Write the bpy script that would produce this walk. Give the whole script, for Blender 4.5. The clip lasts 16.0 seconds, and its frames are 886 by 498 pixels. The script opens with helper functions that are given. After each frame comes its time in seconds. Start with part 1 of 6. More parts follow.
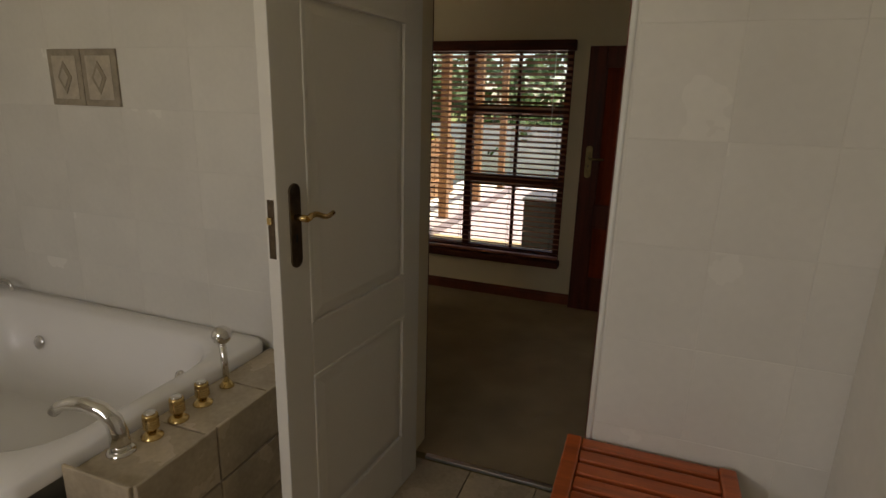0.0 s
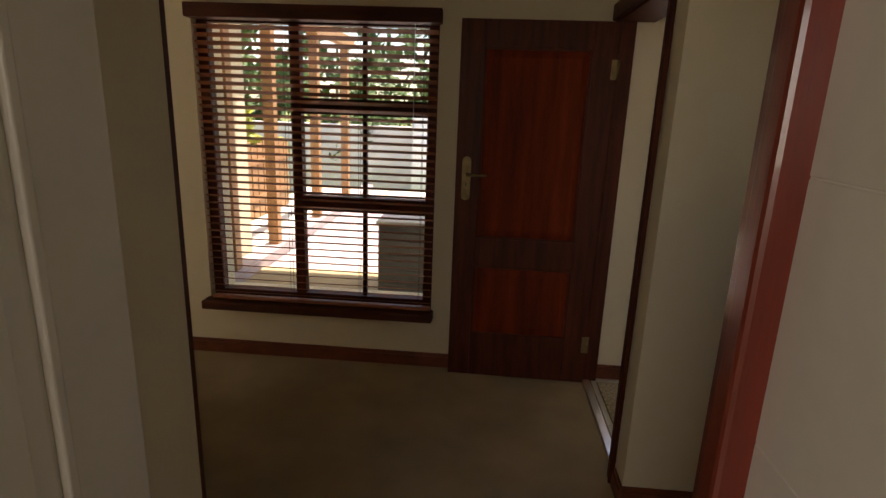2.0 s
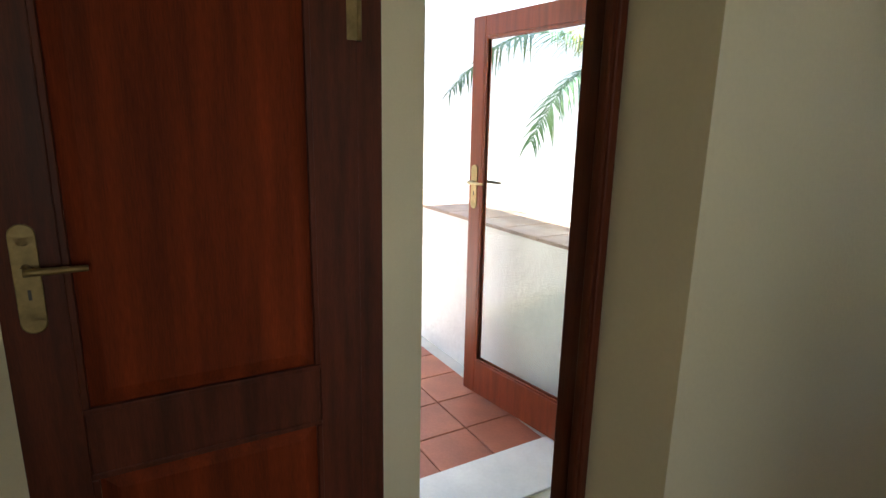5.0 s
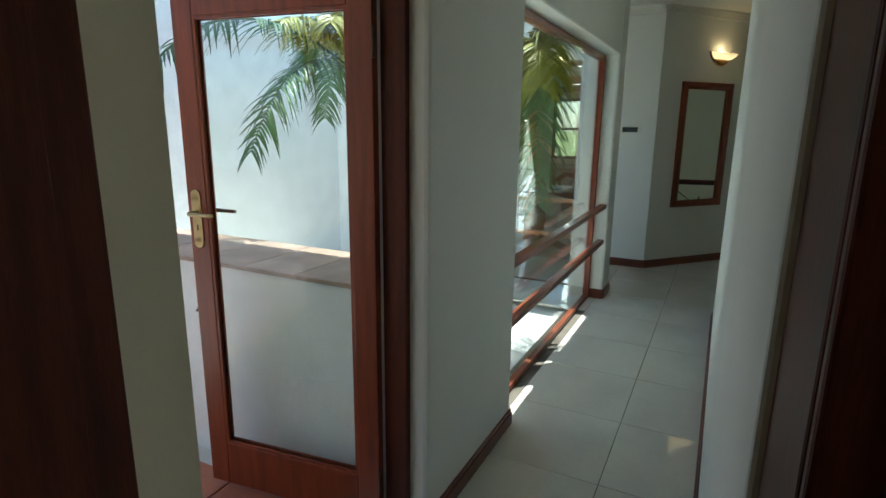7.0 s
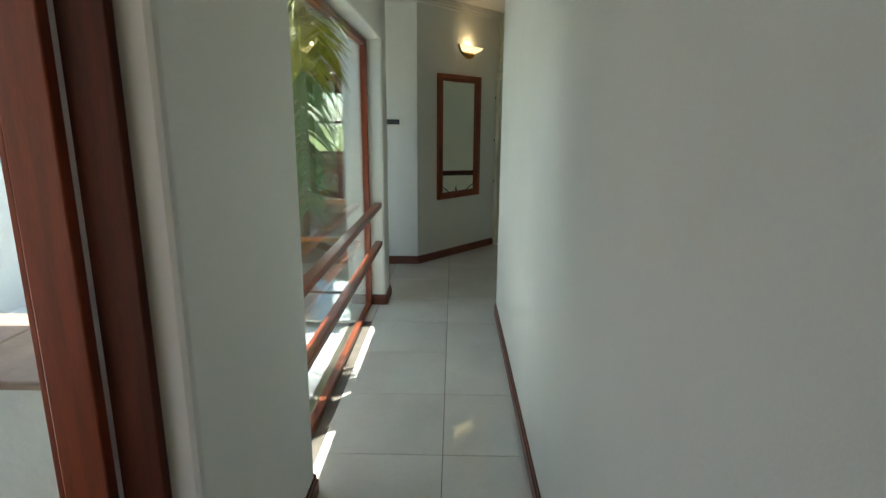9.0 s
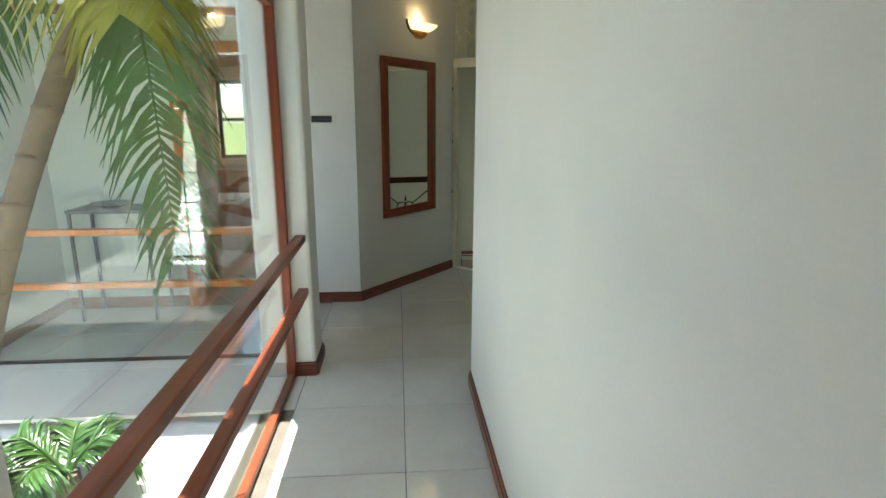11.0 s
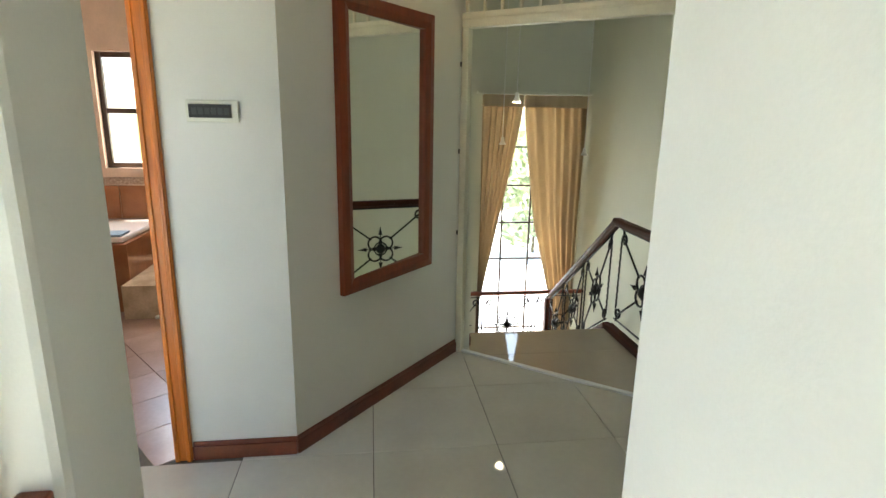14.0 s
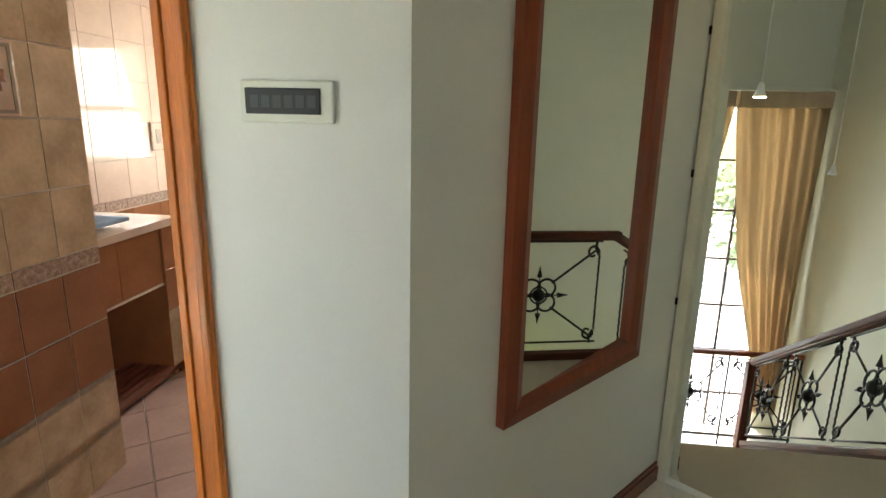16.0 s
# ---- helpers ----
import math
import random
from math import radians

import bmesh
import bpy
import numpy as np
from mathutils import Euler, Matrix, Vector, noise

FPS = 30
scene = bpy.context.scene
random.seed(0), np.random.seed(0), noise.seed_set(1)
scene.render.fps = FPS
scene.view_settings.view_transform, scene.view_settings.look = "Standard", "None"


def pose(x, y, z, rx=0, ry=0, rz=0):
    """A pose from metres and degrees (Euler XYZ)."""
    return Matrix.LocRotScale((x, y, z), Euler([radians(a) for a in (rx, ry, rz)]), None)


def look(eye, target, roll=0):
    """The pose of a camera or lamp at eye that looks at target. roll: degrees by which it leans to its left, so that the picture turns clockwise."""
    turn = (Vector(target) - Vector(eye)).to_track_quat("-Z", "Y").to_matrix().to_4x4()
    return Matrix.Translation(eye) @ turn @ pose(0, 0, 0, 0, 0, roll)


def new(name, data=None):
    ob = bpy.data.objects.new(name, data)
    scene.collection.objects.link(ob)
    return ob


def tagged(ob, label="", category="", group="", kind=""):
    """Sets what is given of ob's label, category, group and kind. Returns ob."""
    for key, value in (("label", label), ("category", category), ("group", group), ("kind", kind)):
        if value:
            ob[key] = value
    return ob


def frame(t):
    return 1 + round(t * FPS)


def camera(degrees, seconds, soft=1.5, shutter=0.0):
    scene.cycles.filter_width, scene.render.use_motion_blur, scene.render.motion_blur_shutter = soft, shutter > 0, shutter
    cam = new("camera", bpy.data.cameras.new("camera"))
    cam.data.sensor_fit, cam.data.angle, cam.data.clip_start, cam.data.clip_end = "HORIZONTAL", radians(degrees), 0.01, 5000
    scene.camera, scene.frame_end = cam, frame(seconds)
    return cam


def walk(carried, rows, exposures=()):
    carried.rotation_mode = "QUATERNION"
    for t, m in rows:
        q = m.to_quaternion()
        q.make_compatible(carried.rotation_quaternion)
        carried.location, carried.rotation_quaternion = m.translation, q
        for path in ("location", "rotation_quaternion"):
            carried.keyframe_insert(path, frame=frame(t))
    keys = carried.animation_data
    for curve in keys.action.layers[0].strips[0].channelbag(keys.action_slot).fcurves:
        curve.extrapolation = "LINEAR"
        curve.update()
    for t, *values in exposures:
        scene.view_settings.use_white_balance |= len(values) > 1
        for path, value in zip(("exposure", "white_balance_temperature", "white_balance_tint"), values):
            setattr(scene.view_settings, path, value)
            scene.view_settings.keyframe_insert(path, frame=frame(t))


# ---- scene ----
cam = camera(78.04, 16.0)
PATH = [
    (0, pose(0.4998, 0.3071, 1.6069, 75.024, -1.507, 20.776)),
    (0.5, pose(0.3051, 0.6079, 1.6182, 74.938, -1.957, 15.996)),
    (1, pose(0.1768, 0.9265, 1.6071, 75.084, -1.982, 10.613)),
    (1.5, pose(0.1389, 1.2826, 1.6126, 75.012, -2.170, 7.270)),
    (2, pose(0.1615, 1.5795, 1.5846, 75.378, -2.059, 4.646)),
    (2.5, pose(0.2034, 1.8851, 1.5933, 75.160, -1.958, 2.803)),
    (3, pose(0.2469, 2.1572, 1.5638, 75.981, -1.479, -0.383)),
    (3.5, pose(0.2754, 2.4283, 1.5590, 76.039, -1.512, -5.632)),
    (4, pose(0.2975, 2.6821, 1.5435, 76.579, -0.876, -11.248)),
    (4.2, pose(0.2600, 2.8052, 1.5368, 76.661, -0.987, -14.887)),
    (6.5, pose(0.3131, 3.7018, 1.5841, 77.503, -0.492, -55.393)),
    (7, pose(0.3997, 3.8363, 1.5928, 77.288, -0.633, -63.010)),
    (7.5, pose(0.4990, 3.9429, 1.5823, 77.340, -0.411, -70.386)),
    (8, pose(0.5596, 4.0380, 1.5970, 77.102, -0.545, -78.675)),
    (8.5, pose(0.7103, 4.1003, 1.5796, 77.038, -0.434, -84.843)),
    (9, pose(0.9379, 4.1491, 1.5722, 76.949, -0.343, -88.874)),
    (11.5, pose(2.6747, 4.2157, 1.5753, 76.562, -0.349, -94.963)),
    (12, pose(3.0447, 4.2350, 1.5851, 76.428, -0.598, -95.184)),
    (12.5, pose(3.4334, 4.2470, 1.5802, 76.379, -0.732, -95.541)),
    (13, pose(3.8408, 4.2526, 1.5662, 76.414, -0.815, -96.203)),
    (13.5, pose(4.2341, 4.2311, 1.5730, 76.313, -0.989, -96.979)),
    (14, pose(4.5974, 4.1811, 1.5699, 76.304, -0.993, -97.353)),
    (14.5, pose(4.9334, 4.1696, 1.5673, 76.352, -0.972, -97.086)),
    (15, pose(5.2649, 4.1932, 1.5540, 76.426, -0.954, -94.989)),
    (15.5, pose(5.5575, 4.2587, 1.5502, 76.403, -1.080, -89.157)),
    (16, pose(5.8104, 4.3378, 1.5462, 76.458, -1.147, -83.066)),
]
EXPOSURES = [(0.0, 0.83, 7400, 18), (1.0, 0.93, 7500, 20), (1.5, 1.08, 7600, 22), (2.0, 1.35, 7700, 24), (2.5, 1.7, 7700, 25), (3.0, 2.4, 7800, 25), (3.5, 3.3, 7750, 24),
             (4.2, 3.2, 7200, 16), (6.3, 0.88, 5800, -1), (7.0, 0.96, 5800, 0), (8.0, 1.10, 5950, 2), (9.2, 1.52, 6100, 4), (11.3, 1.9, 6250, 9), (12.5, 2.3, 6450, 10),
             (14.0, 2.5, 6600, 11), (15.0, 2.62, 6800, 11), (16.0, 2.4, 6800, 11)]
BATH_W, BED_W, STAIR_W, ENS_W = 9.3, 2.0, 5.4, 10.5

walk(cam, PATH, EXPOSURES)

# ---- world and sun ----
world = bpy.data.worlds.new("sky_world")
scene.world = world
world.use_nodes = True
wn = world.node_tree
wn.nodes.clear()
sky = wn.nodes.new("ShaderNodeTexSky")
sky.sky_type = "NISHITA"
sky.sun_disc = False
sky.sun_elevation = radians(72)
sky.sun_rotation = radians(70)
bg = wn.nodes.new("ShaderNodeBackground")
bg.inputs["Strength"].default_value = 0.15
wo = wn.nodes.new("ShaderNodeOutputWorld")
wn.links.new(sky.outputs[0], bg.inputs[0])
wn.links.new(bg.outputs[0], wo.inputs[0])

sun = new("sun", bpy.data.lights.new("sun", "SUN"))
sun.data.energy = 5.0
sun.data.angle = radians(0.6)
sun.data.color = (1.0, 0.95, 0.87)
sun.matrix_world = look((2.5, 1.25, 10.0), (0, 0, 0))


def area_lamp(name, eye, target, w, h, watts, color=(1, 1, 1)):
    """An area lamp in a wall opening that stands in for skylight."""
    d = bpy.data.lights.new(name, "AREA")
    d.shape, d.size, d.size_y, d.energy, d.color = "RECTANGLE", w, h, watts, color
    ob = new(name, d)
    ob.matrix_world = look(eye, target)
    return ob


# added lamp in an unseen opening, only to brighten the bathroom
area_lamp("bathroom_added_light", (-0.8, -1.58, 1.75), (-0.9, 1.5, 1.0), 1.3, 1.0, BATH_W, (1.0, 0.97, 0.92))
# added lamp at an unseen south opening, lifts the bedroom walls
area_lamp("bedroom_added_light", (-3.6, 0.52, 1.5), (-3.2, 4.0, 0.9), 2.0, 1.2, BED_W, (1.0, 0.93, 0.80))
area_lamp("stair_window_light", (11.45, 2.35, 0.4), (9.0, 2.6, 0.2), 1.1, 3.0, STAIR_W, (1.0, 0.98, 0.94))
area_lamp("ensuite_window_light", (10.12, 5.85, 1.6), (8.0, 6.0, 0.8), 0.85, 0.95, ENS_W, (1.0, 0.95, 0.90))


# ---- materials ----
def material(name, base, rough=0.5, metal=0.0, vary=0.12, scale=6.0, fine=90.0, bump=0.15, stretch=(1, 1, 1), spread=0.0, coat=0.0,
             spec=0.5, second=None, polish=(0.06, 0.08)):
    """A surface with soft patches and fine grain; spread varies it from piece to piece."""
    m = bpy.data.materials.new(name)
    m.use_nodes = True
    nt = m.node_tree
    b = nt.nodes["Principled BSDF"]
    b.inputs["Metallic"].default_value = metal
    b.inputs["Coat Weight"].default_value = coat
    b.inputs["Specular IOR Level"].default_value = spec
    tc = nt.nodes.new("ShaderNodeTexCoord")
    mp = nt.nodes.new("ShaderNodeMapping")
    mp.inputs["Scale"].default_value = stretch
    nt.links.new(tc.outputs["Object"], mp.inputs["Vector"])
    n1 = nt.nodes.new("ShaderNodeTexNoise")
    n1.inputs["Scale"].default_value = scale
    n1.inputs["Detail"].default_value = 5
    n2 = nt.nodes.new("ShaderNodeTexNoise")
    n2.inputs["Scale"].default_value = fine
    n2.inputs["Detail"].default_value = 3
    nt.links.new(mp.outputs[0], n1.inputs["Vector"])
    nt.links.new(mp.outputs[0], n2.inputs["Vector"])
    if spread:
        oi = nt.nodes.new("ShaderNodeObjectInfo")
        ad = nt.nodes.new("ShaderNodeVectorMath")
        mu = nt.nodes.new("ShaderNodeMath")
        mu.operation = "MULTIPLY"
        mu.inputs[1].default_value = 37.0
        nt.links.new(oi.outputs["Random"], mu.inputs[0])
        nt.links.new(mp.outputs[0], ad.inputs[0])
        nt.links.new(mu.outputs[0], ad.inputs[1])
        nt.links.new(ad.outputs[0], n1.inputs["Vector"])
    ramp = nt.nodes.new("ShaderNodeValToRGB")
    lo = [max(c * (1 - vary), 0) for c in base] if second is None else list(second)
    hi = [min(c * (1 + vary), 1) for c in base]
    ramp.color_ramp.elements[0].position, ramp.color_ramp.elements[0].color = 0.30, (*lo, 1)
    ramp.color_ramp.elements[1].position, ramp.color_ramp.elements[1].color = 0.70, (*hi, 1)
    nt.links.new(n1.outputs["Fac"], ramp.inputs[0])
    mix = nt.nodes.new("ShaderNodeMix")
    mix.data_type, mix.blend_type = "RGBA", "MULTIPLY"
    mix.inputs[0].default_value = min(vary * 1.6, 0.6)
    nt.links.new(ramp.outputs[0], mix.inputs[6])
    nt.links.new(n2.outputs["Fac"], mix.inputs[7])
    gain = nt.nodes.new("ShaderNodeHueSaturation")
    gain.inputs["Value"].default_value = 1 + min(vary * 1.6, 0.6) * 0.45
    nt.links.new(mix.outputs[2], gain.inputs["Color"])
    if spread:
        rr = nt.nodes.new("ShaderNodeMapRange")
        rr.inputs[3].default_value, rr.inputs[4].default_value = gain.inputs["Value"].default_value - spread, gain.inputs["Value"].default_value + spread
        nt.links.new(oi.outputs["Random"], rr.inputs[0])
        nt.links.new(rr.outputs[0], gain.inputs["Value"])
    nt.links.new(gain.outputs[0], b.inputs["Base Color"])
    rm = nt.nodes.new("ShaderNodeMapRange")
    rm.inputs[3].default_value, rm.inputs[4].default_value = max(rough - polish[0], 0.01), min(rough + polish[1], 1)
    nt.links.new(n1.outputs["Fac"], rm.inputs[0])
    nt.links.new(rm.outputs[0], b.inputs["Roughness"])
    if bump:
        bp = nt.nodes.new("ShaderNodeBump")
        bp.inputs["Strength"].default_value = bump
        bp.inputs["Distance"].default_value = 0.004
        nt.links.new(n2.outputs["Fac"], bp.inputs["Height"])
        nt.links.new(bp.outputs[0], b.inputs["Normal"])
    return m


def glowing(name, color, strength):
    m = bpy.data.materials.new(name)
    m.use_nodes = True
    b = m.node_tree.nodes["Principled BSDF"]
    b.inputs["Base Color"].default_value = (0.9, 0.88, 0.82, 1)
    b.inputs["Emission Color"].default_value = (*color, 1)
    b.inputs["Emission Strength"].default_value = strength
    return m


def glass_material(name, tint=(1, 1, 1), rough=0.0):
    """Thin window glass: clear, with a mirror-like sheen that grows at grazing angles."""
    m = bpy.data.materials.new(name)
    m.use_nodes = True
    nt = m.node_tree
    nt.nodes.clear()
    out = nt.nodes.new("ShaderNodeOutputMaterial")
    tr = nt.nodes.new("ShaderNodeBsdfTransparent")
    tr.inputs[0].default_value = (*tint, 1)
    gl = nt.nodes.new("ShaderNodeBsdfGlossy")
    gl.inputs["Roughness"].default_value = rough
    fr = nt.nodes.new("ShaderNodeLayerWeight")
    fr.inputs["Blend"].default_value = 0.5
    pw = nt.nodes.new("ShaderNodeMath")
    pw.operation = "POWER"
    pw.inputs[1].default_value = 4.5
    ml = nt.nodes.new("ShaderNodeMath")
    ml.operation = "MULTIPLY_ADD"
    ml.inputs[1].default_value, ml.inputs[2].default_value = 0.85, 0.035
    mx = nt.nodes.new("ShaderNodeMixShader")
    nt.links.new(fr.outputs["Facing"], pw.inputs[0])
    nt.links.new(pw.outputs[0], ml.inputs[0])
    nt.links.new(ml.outputs[0], mx.inputs[0])
    nt.links.new(tr.outputs[0], mx.inputs[1])
    nt.links.new(gl.outputs[0], mx.inputs[2])
    nt.links.new(mx.outputs[0], out.inputs[0])
    return m


PLASTER = material("plaster_cream", (0.78, 0.77, 0.70), 0.62, vary=0.035, scale=1.6, fine=160, bump=0.10)
PLASTER_BED = material("plaster_bedroom", (0.74, 0.66, 0.47), 0.7, vary=0.05, scale=1.4, fine=140, bump=0.12)
PLASTER_STAIR = material("plaster_stairwell", (0.70, 0.70, 0.58), 0.6, vary=0.04, scale=1.2, fine=120, bump=0.08)
PLASTER_OUT = material("plaster_rough_white", (0.85, 0.86, 0.85), 0.8, vary=0.06, scale=5, fine=26, bump=1.0)
CEILING = material("ceiling_paint", (0.80, 0.77, 0.68), 0.7, vary=0.03, scale=1.0, fine=120, bump=0.06)
CARPET = material("carpet_beige", (0.42, 0.33, 0.20), 0.95, vary=0.14, scale=3.0, fine=420, bump=0.8, spec=0.1)
MAT_WOVEN = material("woven_mat", (0.42, 0.35, 0.22), 0.95, vary=0.5, scale=70, fine=200, bump=0.9, spec=0.1)
MAHOGANY = material("mahogany_dark", (0.10, 0.021, 0.008), 0.5, spec=0.25, vary=0.35, scale=5, fine=70, bump=0.1, stretch=(6, 6, 0.5))
MAHOGANY_H = material("mahogany_dark_level", (0.09, 0.023, 0.010), 0.55, spec=0.2, vary=0.35, scale=5, fine=70, bump=0.1, stretch=(0.5, 6, 6), coat=0.03)
PANEL_RED = material("mahogany_panel", (0.19, 0.028, 0.006), 0.66, spec=0.15, vary=0.38, scale=3.2, fine=60, bump=0.08, stretch=(6, 6, 0.45))
CHERRY = material("cherry_frame", (0.23, 0.042, 0.011), 0.38, vary=0.25, scale=5, fine=60, bump=0.1, stretch=(7, 7, 0.5), coat=0.06)
CHERRY_H = material("cherry_level", (0.24, 0.055, 0.016), 0.34, vary=0.30, scale=5, fine=60, bump=0.1, stretch=(0.5, 7, 7), coat=0.2)
CHERRY_Y = material("cherry_level_along", (0.24, 0.055, 0.016), 0.34, vary=0.30, scale=5, fine=60, bump=0.1, stretch=(7, 0.5, 7), coat=0.2)
ORANGE_WOOD = material("meranti_orange", (0.62, 0.17, 0.012), 0.36, vary=0.30, scale=5, fine=60, bump=0.1, stretch=(8, 8, 0.5), coat=0.1)
SKIRT = material("skirting_wood", (0.19, 0.050, 0.022), 0.36, vary=0.25, scale=8, fine=60, bump=0.1, coat=0.2)
RED_FRAME = material("red_stained_frame", (0.17, 0.024, 0.012), 0.3, vary=0.25, scale=5, fine=60, bump=0.08, stretch=(7, 7, 0.5), coat=0.3)
SLAT_WOOD = material("blind_slat_wood", (0.40, 0.135, 0.06), 0.4, vary=0.22, scale=6, fine=60, bump=0.06, stretch=(0.5, 7, 7))
STOOL_WOOD = material("stool_wood", (0.50, 0.115, 0.030), 0.36, vary=0.25, scale=6, fine=60, bump=0.1, stretch=(0.6, 7, 7), coat=0.2)
WHITE_DOOR = material("door_white_paint", (0.77, 0.75, 0.68), 0.38, vary=0.03, scale=2, fine=60, bump=0.05)
FLOOR_TILE = material("porcelain_cream", (0.72, 0.70, 0.61), 0.04, vary=0.06, scale=2.2, fine=30, bump=0.0, spread=0.02, second=(0.66, 0.63, 0.54), spec=0.8, polish=(0.02, 0.03))
GROUT_DARK = material("grout_dark", (0.16, 0.14, 0.11), 0.9, vary=0.2)
GROUT_WHITE = material("grout_white", (0.70, 0.68, 0.62), 0.85, vary=0.06)
GROUT_LIGHT = material("grout_light", (0.62, 0.60, 0.54), 0.9, vary=0.1)
COPING = material("weathered_coping", (0.36, 0.25, 0.19), 0.6, vary=0.22, scale=6, fine=50, bump=0.25, spread=0.12)
TERRACOTTA = material("terracotta_tile", (0.40, 0.135, 0.075), 0.5, vary=0.18, scale=5, fine=60, bump=0.2, spread=0.10)
PATIO_TILE = material("patio_tile_pink", (0.46, 0.38, 0.38), 0.6, vary=0.14, scale=5, fine=60, bump=0.2, spread=0.08)
WALL_TILE = material("wall_tile_white", (0.74, 0.72, 0.66), 0.24, vary=0.05, scale=3, fine=40, bump=0.03, spread=0.015)
DECOR_TILE = material("decor_tile_beige", (0.50, 0.44, 0.35), 0.3, vary=0.16, scale=16, fine=80, bump=0.2)
DECOR_DARK = material("decor_tile_taupe", (0.33, 0.28, 0.21), 0.35, vary=0.2, scale=18, fine=80, bump=0.2)
BEIGE_TILE = material("deck_tile_beige", (0.50, 0.42, 0.30), 0.25, vary=0.2, scale=5, fine=50, bump=0.06, spread=0.05)
TUB_WHITE = material("tub_acrylic", (0.90, 0.89, 0.86), 0.12, vary=0.015, scale=2, fine=20, bump=0.0, coat=0.4)
CHROME = material("chrome", (0.80, 0.79, 0.77), 0.08, 1.0, vary=0.03, bump=0.0)
BRASS = material("brass", (0.72, 0.53, 0.24), 0.24, 1.0, vary=0.12, scale=20, bump=0.03)
BRONZE = material("aged_bronze", (0.13, 0.095, 0.06), 0.42, 0.8, vary=0.3, scale=30, bump=0.1)
BRASS_DULL = material("dull_brass_plate", (0.42, 0.32, 0.16), 0.4, 0.9, vary=0.15, scale=30, bump=0.05)
DUCK_WOOD = material("dark_duckboard_wood", (0.20, 0.058, 0.030), 0.5, vary=0.3, scale=6, fine=60, bump=0.1, stretch=(0.6, 7, 7))
# brass with the door's shade put into its darker colour
DOOR_BRASS = material("shaded_brass", (0.30, 0.22, 0.10), 0.5, 0.85, vary=0.2, scale=30, bump=0.06)
CABINET_GREY = material("weathered_cabinet_grey", (0.19, 0.19, 0.185), 0.55, vary=0.15, scale=10, bump=0.1)
IRON = material("wrought_iron", (0.018, 0.017, 0.016), 0.45, 0.6, vary=0.3, scale=40, fine=200, bump=0.3)
GATE_PAINT = material("gate_cream_paint", (0.74, 0.70, 0.54), 0.4, vary=0.08, scale=6, fine=90, bump=0.08)
SILVER_STRIP = material("metal_strip", (0.72, 0.72, 0.70), 0.3, 0.9, vary=0.05)
GLASS = glass_material("window_glass", (0.97, 1.0, 0.98))
MIRROR = material("mirror_silver", (0.86, 0.88, 0.84), 0.02, 1.0, vary=0.0, bump=0.0)
for _node in MIRROR.node_tree.nodes:
    if _node.type == "MAP_RANGE":
        _node.inputs[3].default_value = _node.inputs[4].default_value = 0.01
CURTAIN = material("curtain_gold", (0.50, 0.385, 0.25), 0.85, vary=0.12, scale=3, fine=220, bump=0.25, stretch=(3, 3, 0.3), spec=0.2)
BLACK = material("black_plastic", (0.02, 0.02, 0.022), 0.3, vary=0.1)
CREAM_PLASTIC = material("cream_plastic", (0.76, 0.76, 0.64), 0.35, vary=0.02, bump=0.02)
PVC = material("white_pvc", (0.80, 0.80, 0.76), 0.4, vary=0.03, bump=0.03)
LEAF = material("palm_leaf", (0.05, 0.13, 0.022), 0.42, vary=0.35, scale=4, fine=40, bump=0.1)
LEAF_YOUNG = material("palm_leaf_yellow", (0.36, 0.36, 0.05), 0.42, vary=0.3, scale=4, fine=40, bump=0.1)
TRUNK = material("palm_trunk", (0.20, 0.15, 0.09), 0.9, vary=0.35, scale=12, fine=80, bump=0.8, stretch=(1, 1, 5))
HEDGE = material("hedge_leaf", (0.07, 0.13, 0.03), 0.6, vary=0.45, scale=5, fine=40, bump=0.2)
# leaf green paled to carry the glare of the distant sunlit garden
LEAF_PALE = material("leaf_lightened_by_glare", (0.36, 0.41, 0.22), 0.6, vary=0.35, scale=5, fine=40, bump=0.2)
GRASS = material("lawn", (0.20, 0.22, 0.06), 0.95, vary=0.35, scale=4, fine=160, bump=0.7)
POST_WOOD = material("pergola_wood", (0.42, 0.22, 0.10), 0.6, vary=0.25, scale=6, fine=60, bump=0.2, stretch=(6, 6, 0.5))
GARDEN_WALL = material("garden_wall_grey", (0.62, 0.61, 0.60), 0.8, vary=0.12, scale=3, fine=50, bump=0.3)
BOX_GREY = material("outdoor_box_grey", (0.14, 0.14, 0.15), 0.5, vary=0.15, scale=10, bump=0.1)
ENS_BROWN = material("brown_wall_tile", (0.33, 0.145, 0.070), 0.16, vary=0.14, scale=6, fine=50, bump=0.04, spread=0.04)
ENS_BEIGE = material("mottled_beige_tile", (0.62, 0.49, 0.33), 0.2, vary=0.18, scale=7, fine=50, bump=0.04, spread=0.03, second=(0.46, 0.35, 0.22))
ENS_PINK = material("pinkish_wall_tile", (0.68, 0.53, 0.42), 0.10, vary=0.08, scale=5, fine=50, bump=0.01, spread=0.02, spec=0.4, polish=(0.03, 0.04))
ENS_FLOOR = material("pink_beige_floor_tile", (0.50, 0.35, 0.29), 0.2, vary=0.12, scale=3, fine=40, bump=0.05, spread=0.04)
ENS_BORDER = material("mosaic_border", (0.42, 0.33, 0.25), 0.3, vary=0.5, scale=45, fine=120, bump=0.2, second=(0.22, 0.13, 0.10))
TOWEL = material("blue_cloth", (0.22, 0.32, 0.42), 0.9, vary=0.2, scale=10, fine=200, bump=0.5)
STEEL_DARK = material("window_bar_brown", (0.07, 0.045, 0.03), 0.45, 0.3, vary=0.2)
